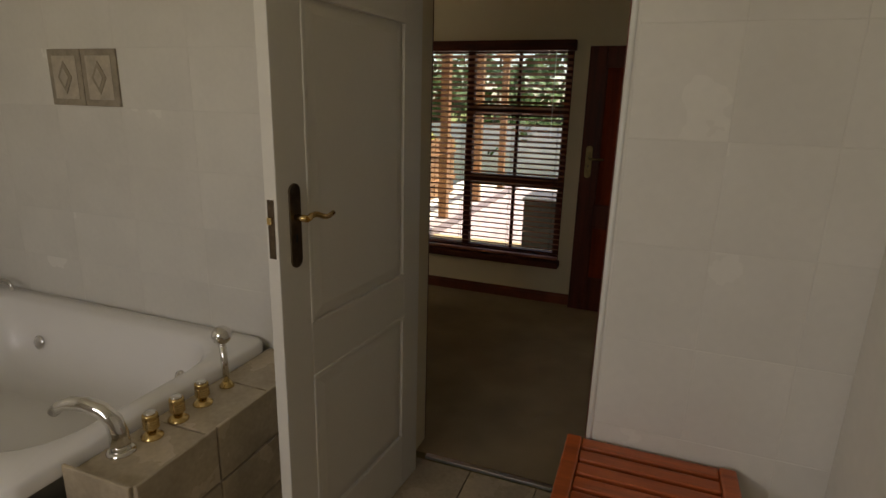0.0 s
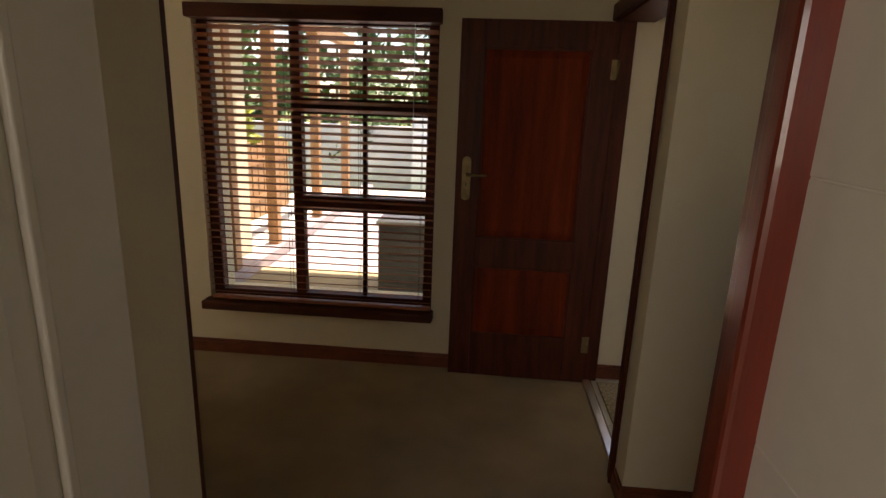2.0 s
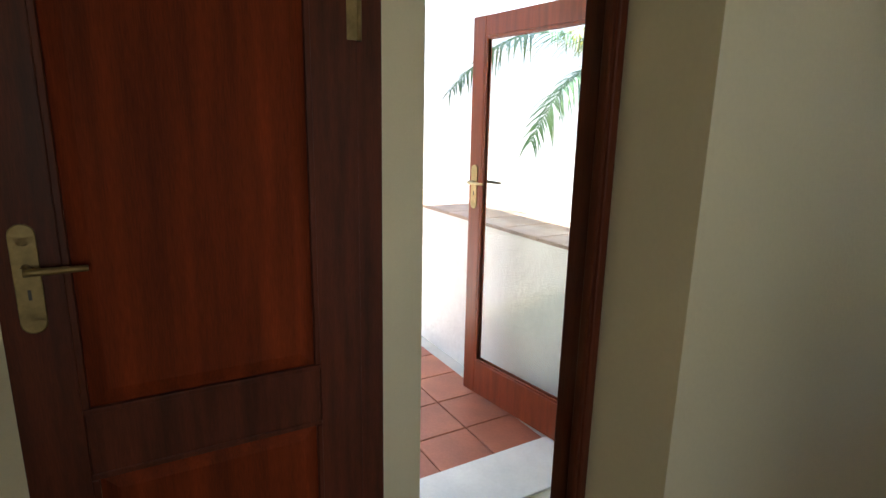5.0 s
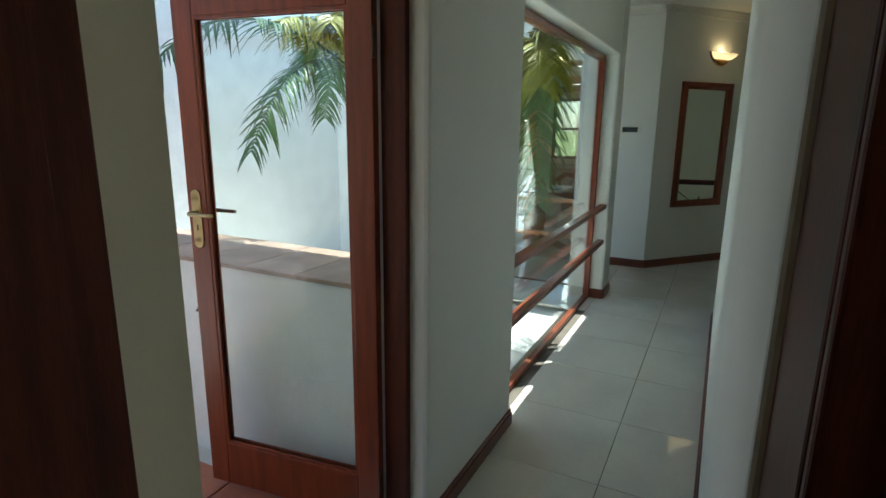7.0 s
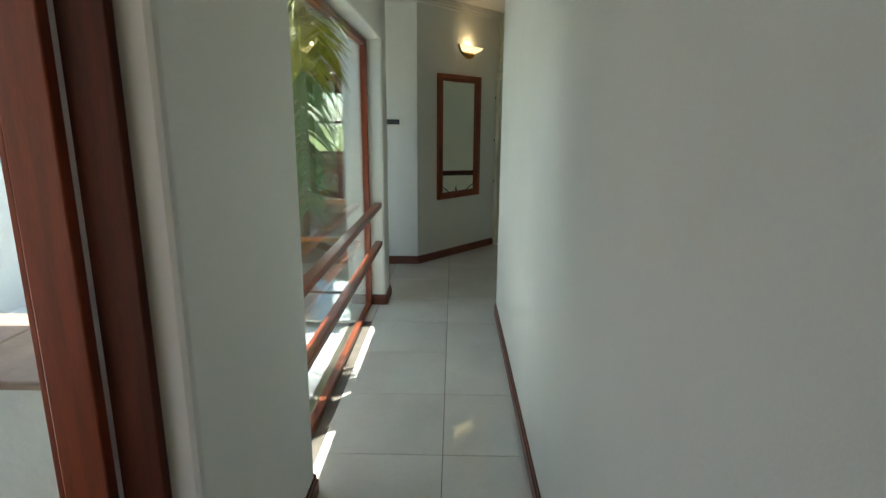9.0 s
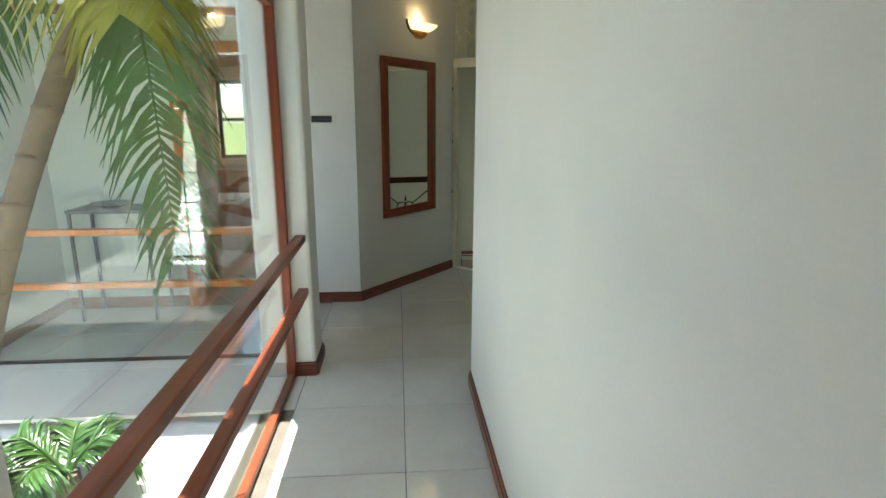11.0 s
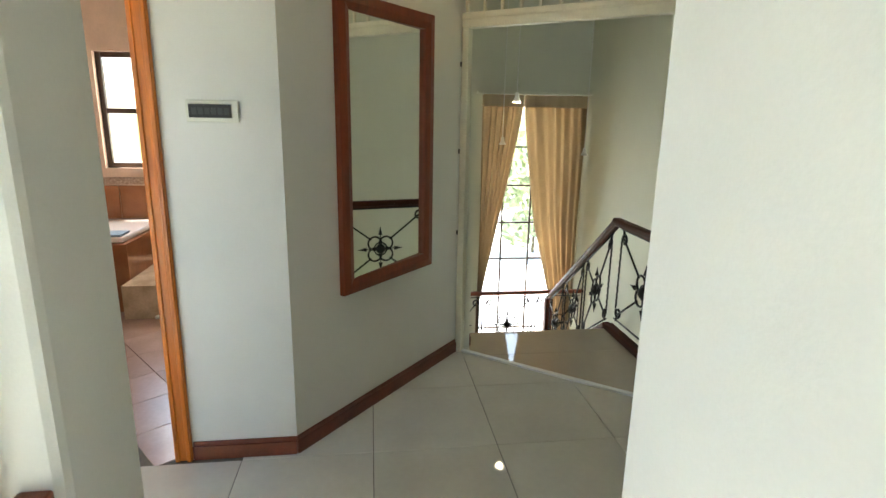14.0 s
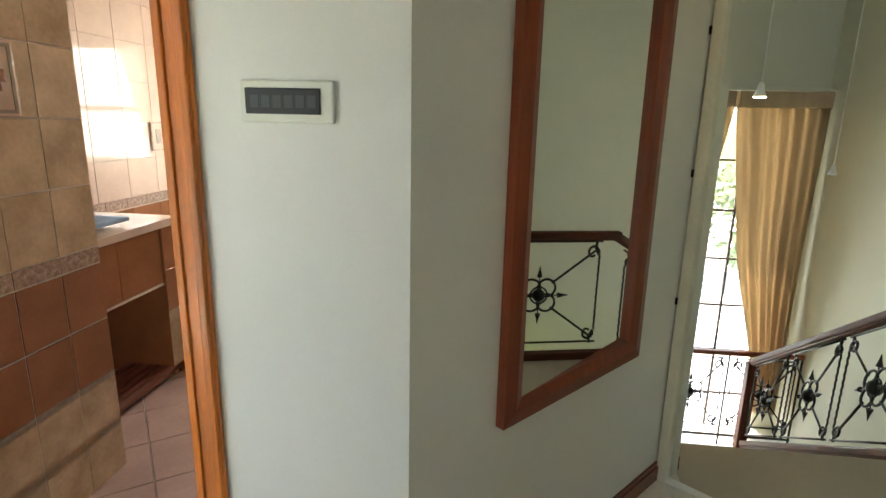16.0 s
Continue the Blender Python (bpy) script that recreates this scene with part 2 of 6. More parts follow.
CONCRETE_WHITE = material("white_paving", (0.86, 0.86, 0.83), 0.7, vary=0.08, scale=4, fine=60, bump=0.25)


# ---- building blocks ----
def bm_box(bm, x0, x1, y0, y1, z0, z1, bevel=0.0, m=None):
    """Adds a box to a bmesh, its edges rounded by bevel."""
    t = bmesh.new()
    bmesh.ops.create_cube(t, size=1.0)
    for v in t.verts:
        v.co = Vector(((x0 + x1) / 2 + v.co.x * (x1 - x0), (y0 + y1) / 2 + v.co.y * (y1 - y0), (z0 + z1) / 2 + v.co.z * (z1 - z0)))
    if bevel:
        bmesh.ops.bevel(t, geom=t.edges[:], offset=bevel, segments=2, affect="EDGES", profile=0.5)
    return bm_join(bm, t, m)


def bm_join(bm, t, m=None):
    if m is not None:
        t.transform(m)
    vs = [bm.verts.new(v.co) for v in t.verts]
    t.verts.index_update()
    for f in t.faces:
        nf = bm.faces.new([vs[v.index] for v in f.verts])
        nf.smooth = f.smooth
    t.free()
    return bm


def bm_lathe(bm, profile, m=None, n=20):
    """A turned body: profile of (radius, height) round the z axis."""
    t = bmesh.new()
    rings = []
    for r, h in profile:
        rings.append([t.verts.new((r * math.cos(2 * math.pi * k / n), r * math.sin(2 * math.pi * k / n), h)) for k in range(n)])
    for a, b in zip(rings, rings[1:]):
        for k in range(n):
            f = t.faces.new((a[k], a[(k + 1) % n], b[(k + 1) % n], b[k]))
            f.smooth = True
    t.faces.new(rings[0][::-1])
    t.faces.new(rings[-1])
    return bm_join(bm, t, m)


def bm_tube(bm, pts, r, n=8, r1=None, flat=1.0):
    """A rod along a line of points, its ends closed; r1 is the radius at its end."""
    pts = [Vector(p) for p in pts]
    rings = []
    side = None
    for i, p in enumerate(pts):
        d = (pts[min(i + 1, len(pts) - 1)] - pts[max(i - 1, 0)]).normalized()
        if side is None:
            side = d.orthogonal().normalized()
        side = (side - d * side.dot(d)).normalized()
        up = d.cross(side)
        rr = r if r1 is None else r + (r1 - r) * i / (len(pts) - 1)
        rings.append([bm.verts.new(p + side * rr * math.cos(2 * math.pi * k / n) + up * rr * flat * math.sin(2 * math.pi * k / n)) for k in range(n)])
    for a, b in zip(rings, rings[1:]):
        for k in range(n):
            f = bm.faces.new((a[k], a[(k + 1) % n], b[(k + 1) % n], b[k]))
            f.smooth = True
    bm.faces.new(rings[0][::-1])
    bm.faces.new(rings[-1])
    return bm


def link(name, bm, mat):
    bmesh.ops.recalc_face_normals(bm, faces=bm.faces[:])
    me = bpy.data.meshes.new(name)
    bm.to_mesh(me)
    bm.free()
    me.materials.append(mat)
    return new(name, me)


def part(name, bm, mat, parent, label=""):
    """Links a bmesh as one mesh object under a thing or under a part."""
    ob = link(name, bm, mat)
    ob.parent = parent
    return tagged(ob, label)


def thing(name, place, label, category, group="", kind=""):
    ob = new(name)
    ob.empty_display_size = 0.1
    ob.matrix_world = Matrix.Translation(place) if not isinstance(place, Matrix) else place
    return tagged(ob, label, category, group, kind)


def structure(name, bm, mat, label="", category=""):
    return tagged(link(name, bm, mat), label, category, "", "structure")


def box(x0, x1, y0, y1, z0, z1, bevel=0.0):
    return bm_box(bmesh.new(), x0, x1, y0, y1, z0, z1, bevel)


def wall(name, axis, a0, a1, c0, c1, z0, z1, mat, openings=(), label="", bevel=0.0):
    """A wall along x or y from a0 to a1, between the faces c0 and c1, with openings (from, to, sill, head)."""
    bm = bmesh.new()

    def piece(s0, s1, b0, b1):
        if s1 - s0 > 1e-4 and b1 - b0 > 1e-4:
            if axis == "x":
                bm_box(bm, s0, s1, c0, c1, b0, b1, bevel)
            else:
                bm_box(bm, c0, c1, s0, s1, b0, b1, bevel)

    at = a0
    for s0, s1, sill, head in sorted(openings):
        piece(at, s0, z0, z1)
        piece(s0, s1, z0, sill)
        piece(s0, s1, head, z1)
        at = s1
    piece(at, a1, z0, z1)
    return structure(name, bm, mat, label or "painted plaster wall", "wall")


def skirting(name, pts, mat=None, h=0.09, d=0.016, label="dark wooden skirting board along the wall"):
    """A moulded board along the foot of a wall; it stands to the left of the line of points."""
    bm = bmesh.new()
    for (xa, ya), (xb, yb) in zip(pts, pts[1:]):
        run = Vector((xb - xa, yb - ya, 0))
        length = run.length
        m = Matrix.Translation((xa, ya, 0)) @ Matrix.Rotation(math.atan2(run.y, run.x), 4, "Z")
        bm_box(bm, -0.002, length + 0.002, 0.0, d, 0.0, h - 0.022, 0.002, m)
        bm_box(bm, -0.002, length + 0.002, 0.0, d * 0.6, h - 0.0225, h, 0.004, m)
    return structure(name, bm, mat or SKIRT, label, "skirting board")


def pieces(parent, name, mesh, mat, places):
    """Alike pieces, each an object of its own on one mesh, under parent."""
    if not mesh.materials:
        mesh.materials.append(mat)
    for m in places:
        ob = new(name, mesh)
        ob.parent = parent
        ob.matrix_world = m


def piece_mesh(name, w, d, h, chamfer=0.003):
    """A tile that lies with its top at z = 0: a low block with a chamfered rim."""
    me = bpy.data.meshes.new(name)
    a, b = w / 2, d / 2
    c, e = a - chamfer, b - chamfer
    v = [(-a, -b, -h), (a, -b, -h), (a, b, -h), (-a, b, -h), (-a, -b, -chamfer), (a, -b, -chamfer), (a, b, -chamfer), (-a, b, -chamfer),
         (-c, -e, 0), (c, -e, 0), (c, e, 0), (-c, e, 0)]
    f = [(0, 3, 2, 1)] + [(k, (k + 1) % 4, (k + 1) % 4 + 4, k + 4) for k in range(4)] + [(k + 4, (k + 1) % 4 + 4, (k + 1) % 4 + 8, k + 8) for k in range(4)] + [(8, 9, 10, 11)]
    me.from_pydata(v, [], f)
    return me


# ---- large structure ----
CEIL = 2.86
# ground and garden outside
ground = structure("ground", box(-600, 600, -600, 600, -3.6, -3.15), GRASS, "sunlit garden lawn that runs to the distance", "ground")
structure("terrace", box(-40, 5.7, 4.95, 45, -3.15, -0.31), GRASS, "raised lawn terrace beside the house", "ground")

# bedroom and dressing passage
structure("floor_bedroom", box(-6.0, 0.870, 2.40, 6.6, -0.12, 0.0), CARPET, "beige short-pile carpet, plain and worn flat", "carpet")
structure("floor_recess", box(0.871, 1.9, 2.24, 3.6, -0.16, 0.0), CARPET, "beige short-pile carpet in the recess", "carpet")
structure("floor_south", box(-6.0, 1.9, 0.45, 2.36, -0.14, -0.03), GROUT_LIGHT, "pale screed under the bathroom tiles", "floor")
WIN = (-1.52, -0.125, 0.36, 2.06)
wall("wall_window", "x", -2.18, 1.06, 4.72, 5.06, -0.1, CEIL, PLASTER_BED, [WIN])
wall("wall_bedroom_return", "y", 4.95, 6.6, -2.40, -2.18, -0.1, CEIL, PLASTER_BED)
wall("wall_bedroom_north", "x", -6.2, -2.18, 6.6, 6.85, -0.1, CEIL, PLASTER_BED, [(-4.6, -3.3, 1.15, 2.1)])
wall("wall_bedroom_west", "y", 0.45, 6.6, -6.2, -6.0, -0.1, CEIL, PLASTER_BED)
# opening made for the added bedroom lamp, out of view
wall("wall_bedroom_south", "x", -6.0, -2.9, 0.25, 0.45, -0.1, CEIL, PLASTER_BED, [(-4.6, -3.0 + 0.08, 0.9, 2.1)])
wall("wall_closet_end", "y", 2.66, 3.85, -1.56, -1.44, -0.1, CEIL, PLASTER_BED, bevel=0.004)
wall("wall_doorway", "y", 3.60, 4.72, 0.80, 0.99, -0.1, CEIL, PLASTER_BED, [(3.740, 4.7195, -0.1, 2.07)])
wall("wall_corridor_right", "x", 0.99, 5.335, 3.60, 3.779, -0.1, CEIL, PLASTER, bevel=0.006)
wall("wall_recess_back", "x", 0.80, 2.0, 3.585, 3.60, -0.1, CEIL, PLASTER_BED)
# narrow unseen opening, added so that sky light brightens the recess
wall("wall_recess_east", "y", 2.24, 3.585, 1.90, 2.0, -0.1, CEIL, PLASTER_BED, [(2.75, 3.05, 1.2, 2.0)])
structure("ceiling_bedroom", box(-6.2, 1.03, 2.1, 4.95, CEIL, CEIL + 0.15), CEILING, "flat painted bedroom ceiling", "ceiling")
structure("ceiling_bedroom_end", box(-6.2, -2.18, 4.95, 6.85, CEIL, CEIL + 0.15), CEILING, "flat painted bedroom ceiling", "ceiling")
structure("ceiling_recess", box(1.03, 2.0, 2.1, 3.60, CEIL, CEIL + 0.15), CEILING, "flat painted ceiling of the recess", "ceiling")

# bathroom
wall("wall_bathroom_door", "x", -2.95, -0.47, 2.12, 2.66, -0.1, CEIL, PLASTER_BED)
wall("wall_bathroom_door_right", "x", 0.4765, 2.0, 2.086, 2.24, -0.1, CEIL, PLASTER_BED)
wall("wall_bathroom_over_door", "x", -0.47, 0.4765, 2.12, 2.24, 2.07, CEIL, PLASTER_BED)
wall("wall_bathroom_pier", "x", 0.435, 2.0, 1.675, 2.085, -0.1, CEIL, PLASTER_BED)
wall("wall_bathroom_west", "y", -1.6, 2.12, -2.95, -2.75, -0.1, CEIL, WALL_TILE)
# unseen wall; its opening is added to let light into the bathroom
wall("wall_bathroom_south", "x", -2.95, 2.0, -1.75, -1.55, -0.1, CEIL, WALL_TILE, [(-1.5, -0.1, 1.2, 2.3)])
wall("wall_bathroom_east", "y", -1.55, 1.68, 1.55, 1.75, -0.1, CEIL, WALL_TILE)
structure("ceiling_bathroom", box(-2.95, 2.0, -1.75, 2.1, CEIL, CEIL + 0.15), CEILING, "flat painted bathroom ceiling", "ceiling")

# corridor, lobby and the passage round the light well
PIER = (2.06, 3.005)
floor = structure("floor", box(0.871, 8.32, 2.36, 4.925, -0.16, -0.006), GROUT_DARK, "dark grout bed under the polished tiles", "floor")
structure("floor_passage", box(5.79, 7.12, 4.926, 7.15, -0.16, -0.006), GROUT_DARK, "dark grout bed under the passage tiles", "floor")
wall("wall_above_patio_door", "x", 1.06, 2.06, 4.80, 5.06, 2.12, CEIL, PLASTER)
wall("wall_pier", "x", 2.06, 3.005, 4.735, 5.06, -0.1, CEIL, PLASTER, bevel=0.018)
wall("wall_above_window", "x", 3.005, 5.535, 4.735, 5.0, 2.21, CEIL, PLASTER, bevel=0.012)
wall("wall_column", "x", 5.535, 5.84, 4.735, 5.065, -0.1, CEIL, PLASTER, bevel=0.022)
wall("wall_switchboard", "y", 4.545, 7.0, 6.965, 7.12, -0.1, CEIL, PLASTER, [(5.075, 5.945, -0.1, 2.10)])
wall("wall_passage_end", "x", 5.79, 7.12, 7.0, 7.2, -0.1, CEIL, PLASTER)
wall("wall_passage_above", "y", 5.065, 7.0, 5.79, 5.90, 2.21, CEIL, PLASTER)
A0, A1 = Vector((6.965, 4.548, 0)), Vector((8.075, 3.605, 0))
ADIR = (A1 - A0).normalized()
ANORM = Vector((ADIR.y, -ADIR.x, 0))
AM = Matrix.Translation(A0) @ Matrix.Rotation(math.atan2(ADIR.y, ADIR.x), 4, "Z")
ALEN = (A1 - A0).length
structure("wall_angled", bm_box(bmesh.new(), 0, ALEN, 0.0, 0.16, -0.1, CEIL, 0.004, AM), PLASTER, "painted plaster wall set at an angle", "wall")
wall("wall_lobby_side", "y", 1.9, 3.60, 5.235, 5.335, -0.1, CEIL, PLASTER)
wall("wall_lobby_south", "x", 5.235, 6.99, 1.8, 1.95, -0.1, CEIL, PLASTER)
wall("wall_gate_side", "y", 1.95, 2.20, 6.90, 6.99, -0.1, CEIL, PLASTER)
structure("ceiling_corridor", box(1.031, 5.79, 3.60, 5.06, CEIL, CEIL + 0.15), CEILING, "flat cream corridor ceiling", "ceiling")
structure("ceiling_corridor_end", box(5.235, 5.79, 1.8, 3.60, CEIL, CEIL + 0.15), CEILING, "flat cream lobby ceiling", "ceiling")
structure("ceiling_passage", box(5.79, 7.12, 1.8, 7.2, CEIL, CEIL + 0.15), CEILING, "flat cream passage ceiling", "ceiling")
structure("ceiling_lobby", box(7.12, 8.10, 3.0, 5.0, CEIL, CEIL + 0.15), CEILING, "flat cream lobby ceiling", "ceiling")

# stairwell
wall("wall_stair_north", "x", 8.09, 11.1, 3.52, 3.7, -3.0, 4.4, PLASTER_STAIR)
wall("wall_stair_south", "x", 6.99, 11.1, 1.42, 1.60, -3.0, 4.4, PLASTER_STAIR)
wall("wall_stair_east", "y", 1.42, 3.7, 11.1, 11.35, -3.0, 4.4, PLASTER_STAIR, [(1.80, 2.86, -2.2, 1.72)])
wall("wall_stair_west", "y", 1.60, 2.34, 6.90, 6.99, -3.0, -0.17, PLASTER_STAIR)
wall("wall_over_gate", "x", 6.90, 8.3, 1.95, 3.5, CEIL + 0.16, 4.4, PLASTER_STAIR)
structure("ceiling_stair", box(6.9, 11.35, 1.42, 3.7, 4.4, 4.5), CEILING, "high white stairwell ceiling", "ceiling")
structure("floor_stair_lower", box(6.9, 11.1, 1.6, 3.52, -3.1, -2.9), FLOOR_TILE, "polished cream tiles at the foot of the stairs", "floor")

# ensuite beyond the switchboard wall
floor_ensuite = structure("floor_ensuite", box(6.94, 9.9, 4.95, 6.87, -0.15, -0.012), GROUT_LIGHT, "pale grout bed of the ensuite floor", "floor")
wall("wall_ensuite_south", "x", 7.12, 10.1, 4.80, 4.95, -0.1, CEIL, ENS_PINK)
wall("wall_ensuite_north", "x", 7.12, 10.1, 6.87, 7.07, -0.1, CEIL, ENS_PINK)
wall("wall_ensuite_east", "y", 4.95, 6.87, 9.9, 10.1, -0.1, CEIL, ENS_PINK, [(5.75, 6.55, 1.06, 2.06)])
wall("wall_ensuite_partition", "x", 7.12, 7.80, 5.99, 6.12, -0.1, CEIL, GROUT_LIGHT)
structure("ceiling_ensuite", box(7.12, 10.1, 4.80, 7.07, CEIL, CEIL + 0.15), CEILING, "painted ensuite ceiling", "ceiling")

# light well and patio
structure("floor_light_well", box(2.56, 5.79, 5.0, 8.0, -0.30, -0.06), CONCRETE_WHITE, "white painted paving of the light well", "paving")
wall("wall_light_well_north", "x", 2.2, 7.2, 8.0, 8.2, -0.3, 2.6, PLASTER_OUT)
wall("wall_light_well_east", "y", 7.2, 8.0, 5.79, 6.0, -0.3, 2.75, PLASTER_OUT)
structure("roof_patio", box(-1.95, 2.85, 5.07, 6.8, 2.62, 2.74), CEILING, "flat veranda roof over the patio", "roof")
structure("roof_passage", box(5.78, 7.3, 5.0, 8.2, 3.02, 3.15), CEILING, "flat roof slab over the glazed passage", "roof")
structure("roof_corridor", box(-2.6, 5.78, 3.4, 4.99, 3.02, 3.15), CEILING, "flat roof slab with a short eave", "roof")

skirting("baseboard_window", [(1.06, 4.72), (0.90, 4.72)])
skirting("baseboard_bedroom", [(0.80, 4.72), (-2.18, 4.72)])
skirting("baseboard_bedroom_return", [(-2.18, 4.72), (-2.18, 6.6)])
skirting("baseboard_closet", [(-1.44, 3.85), (-1.44, 2.66)])
skirting("baseboard_closet_end", [(-1.56, 3.85), (-1.44, 3.85)])
skirting("baseboard_recess", [(1.9, 3.585), (0.80, 3.585)])
skirting("baseboard_recess_return", [(0.80, 3.585), (0.80, 3.70)])
skirting("baseboard_pier", [(3.005, 4.735), (2.06, 4.735)])
skirting("baseboard_pier_end", [(3.005, 4.853), (3.005, 4.735)])
skirting("baseboard_column", [(5.84, 4.735), (5.535, 4.735)])
skirting("baseboard_column_end", [(5.535, 4.735), (5.535, 4.853)])
skirting("baseboard_column_far", [(5.84, 5.065), (5.84, 4.735)])
skirting("baseboard_corridor", [(0.99, 3.779), (5.335, 3.779)])
skirting("baseboard_lobby", [(5.335, 3.779), (5.335, 1.95)])
skirting("baseboard_lobby_south", [(5.335, 1.95), (6.90, 1.95)])
skirting("baseboard_switchboard", [(6.965, 4.548), (6.965, 5.01)])
skirting("baseboard_angled", [(A1.x, A1.y), (A0.x, A0.y)])
skirting("baseboard_passage", [(6.965, 6.01), (6.965, 7.0)])
skirting("baseboard_passage_end", [(6.965, 7.0), (5.9, 7.0)])
skirting("baseboard_landing", [(8.32, 3.52), (8.12, 3.52)])

# cornice of the corridor
bm = bmesh.new()
for k, (dz, dd) in enumerate(((0.0, 0.07), (0.028, 0.05), (0.055, 0.03))):
    z1 = CEIL - dz
    bm_box(bm, 0.99, 5.335, 3.779, 3.779 + dd, z1 - 0.028, z1)
    bm_box(bm, 1.03, 5.84, 4.735 - dd, 4.735, z1 - 0.028, z1)
    bm_box(bm, 6.965 - dd, 6.965, 4.548, 7.0, z1 - 0.028, z1)
    bm_box(bm, 0, ALEN, -dd, 0, z1 - 0.028, z1, 0, AM)
structure("cornice", bm, CEILING, "stepped plaster cornice under the ceiling", "cornice")


# ---- doors and their frames ----
def door_frame(name, axis, a0, a1, c0, c1, head, mat, width=0.06, lip=0.014, label="", architrave=0.07, sides=(1, 1)):
    """Jambs and head that line an opening, with an architrave on each face of the wall."""
    t = thing(name, ((a0 + a1) / 2, (c0 + c1) / 2, 0) if axis == "x" else ((c0 + c1) / 2, (a0 + a1) / 2, 0), label, "door frame", kind="structure")
    inv = t.matrix_world.inverted()

    def put(pn, s0, s1, d0, d1, z0, z1):
        bm = box(s0, s1, d0, d1, z0, z1, 0.004) if axis == "x" else box(d0, d1, s0, s1, z0, z1, 0.004)
        bm.transform(inv)
        part(pn, bm, mat, t)

    th = 0.03
    put("jamb", a0, a0 + th, c0 - 0.001, c1 + 0.001, 0, head)
    put("jamb", a1 - th, a1, c0 - 0.001, c1 + 0.001, 0, head)
    put("head", a0 + th, a1 - th, c0 - 0.001, c1 + 0.001, head - th, head)
    for side, (f0, f1, g0, g1) in zip(sides, ((c0 - lip, c0 - 0.0015, c0 - lip * 1.6, c0 - lip + 0.001), (c1 + 0.0015, c1 + lip, c1 + lip - 0.001, c1 + lip * 1.6))):
        if side:
            put("architrave", a0 - architrave + th, a0 + th - 0.008, f0, f1, 0, head + architrave - th)
            put("architrave", a1 - th + 0.008, a1 + architrave - th, f0, f1, 0, head + architrave - th)
            put("architrave", a0 + th - 0.008, a1 - th + 0.008, f0, f1, head - th + 0.008, head + architrave - th)
            put("moulding", a0 - architrave + th + 0.004, a0 - architrave + th + 0.024, g0, g1, 0, head + architrave - th - 0.004)
            if architrave > 0.08:
                put("inner_bead", a0 + th - 0.030, a0 + th - 0.010, g0 + 0.003, g1, 0, head - th)
                put("inner_bead", a1 - th + 0.010, a1 - th + 0.030, g0 + 0.003, g1, 0, head - th)
            put("moulding", a1 + architrave - th - 0.024, a1 + architrave - th - 0.004, g0, g1, 0, head + architrave - th - 0.004)
    return t


bed_frame = thing("door_frame_bedroom", (0.9, 4.2, 0), "dark mahogany door frame of the bedroom doorway", "door frame", kind="structure")
for nm, b in (("jamb", (-0.10, 0.089, -0.4595, -0.432, 0, 2.07)), ("jamb", (-0.10, 0.0, 0.468, 0.518, 0, 2.07)), ("head", (-0.10, 0.089, -0.431, 0.467, 2.04, 2.069)),
              ("architrave", (-0.118, -0.1015, -0.492, -0.433, 0, 2.13)), ("architrave", (-0.118, -0.1015, -0.432, 0.518, 2.05, 2.13)), ("moulding", (-0.124, -0.1185, -0.490, -0.472, 0, 2.128))):
    part(nm, box(*b, 0.004), MAHOGANY, bed_frame)
bath_frame = thing("door_frame_bathroom", (0.05, 2.2, 0), "red-stained wooden frame of the bathroom doorway", "door frame", kind="structure")
for nm, b in (("jamb", (0.450, 0.476, -0.112, 0.012, 0, 2.07)), ("stop", (0.396, 0.4345, -0.150, -0.1155, 0, 2.07)), ("head", (-0.46, 0.449, -0.075, 0.035, 2.03, 2.069))):
    part(nm, box(b[0] - 0.05, b[1] - 0.05, *b[2:], 0.006), RED_FRAME, bath_frame)
part("hinge_jamb", box(-0.518, -0.412, 0.06, 0.10, 0, 2.03, 0.004), WHITE_DOOR, bath_frame, "white-painted jamb on the hinge side")
part("hinge_reveal", box(-0.519, -0.437, 0.105, 0.3095, 0, 2.07, 0.003), PLASTER_BED, bath_frame, "plastered reveal behind the open leaf")
part("hinge_architrave", box(-0.519, -0.443, 0.31, 0.338, 0, 2.07, 0.006), MAHOGANY, bath_frame, "dark wooden post on the hinge side")
door_frame("door_frame_ensuite", "y", 5.07, 5.95, 6.965, 7.12, 2.11, ORANGE_WOOD, label="orange varnished wooden frame of the ensuite doorway", architrave=0.085, lip=0.018)


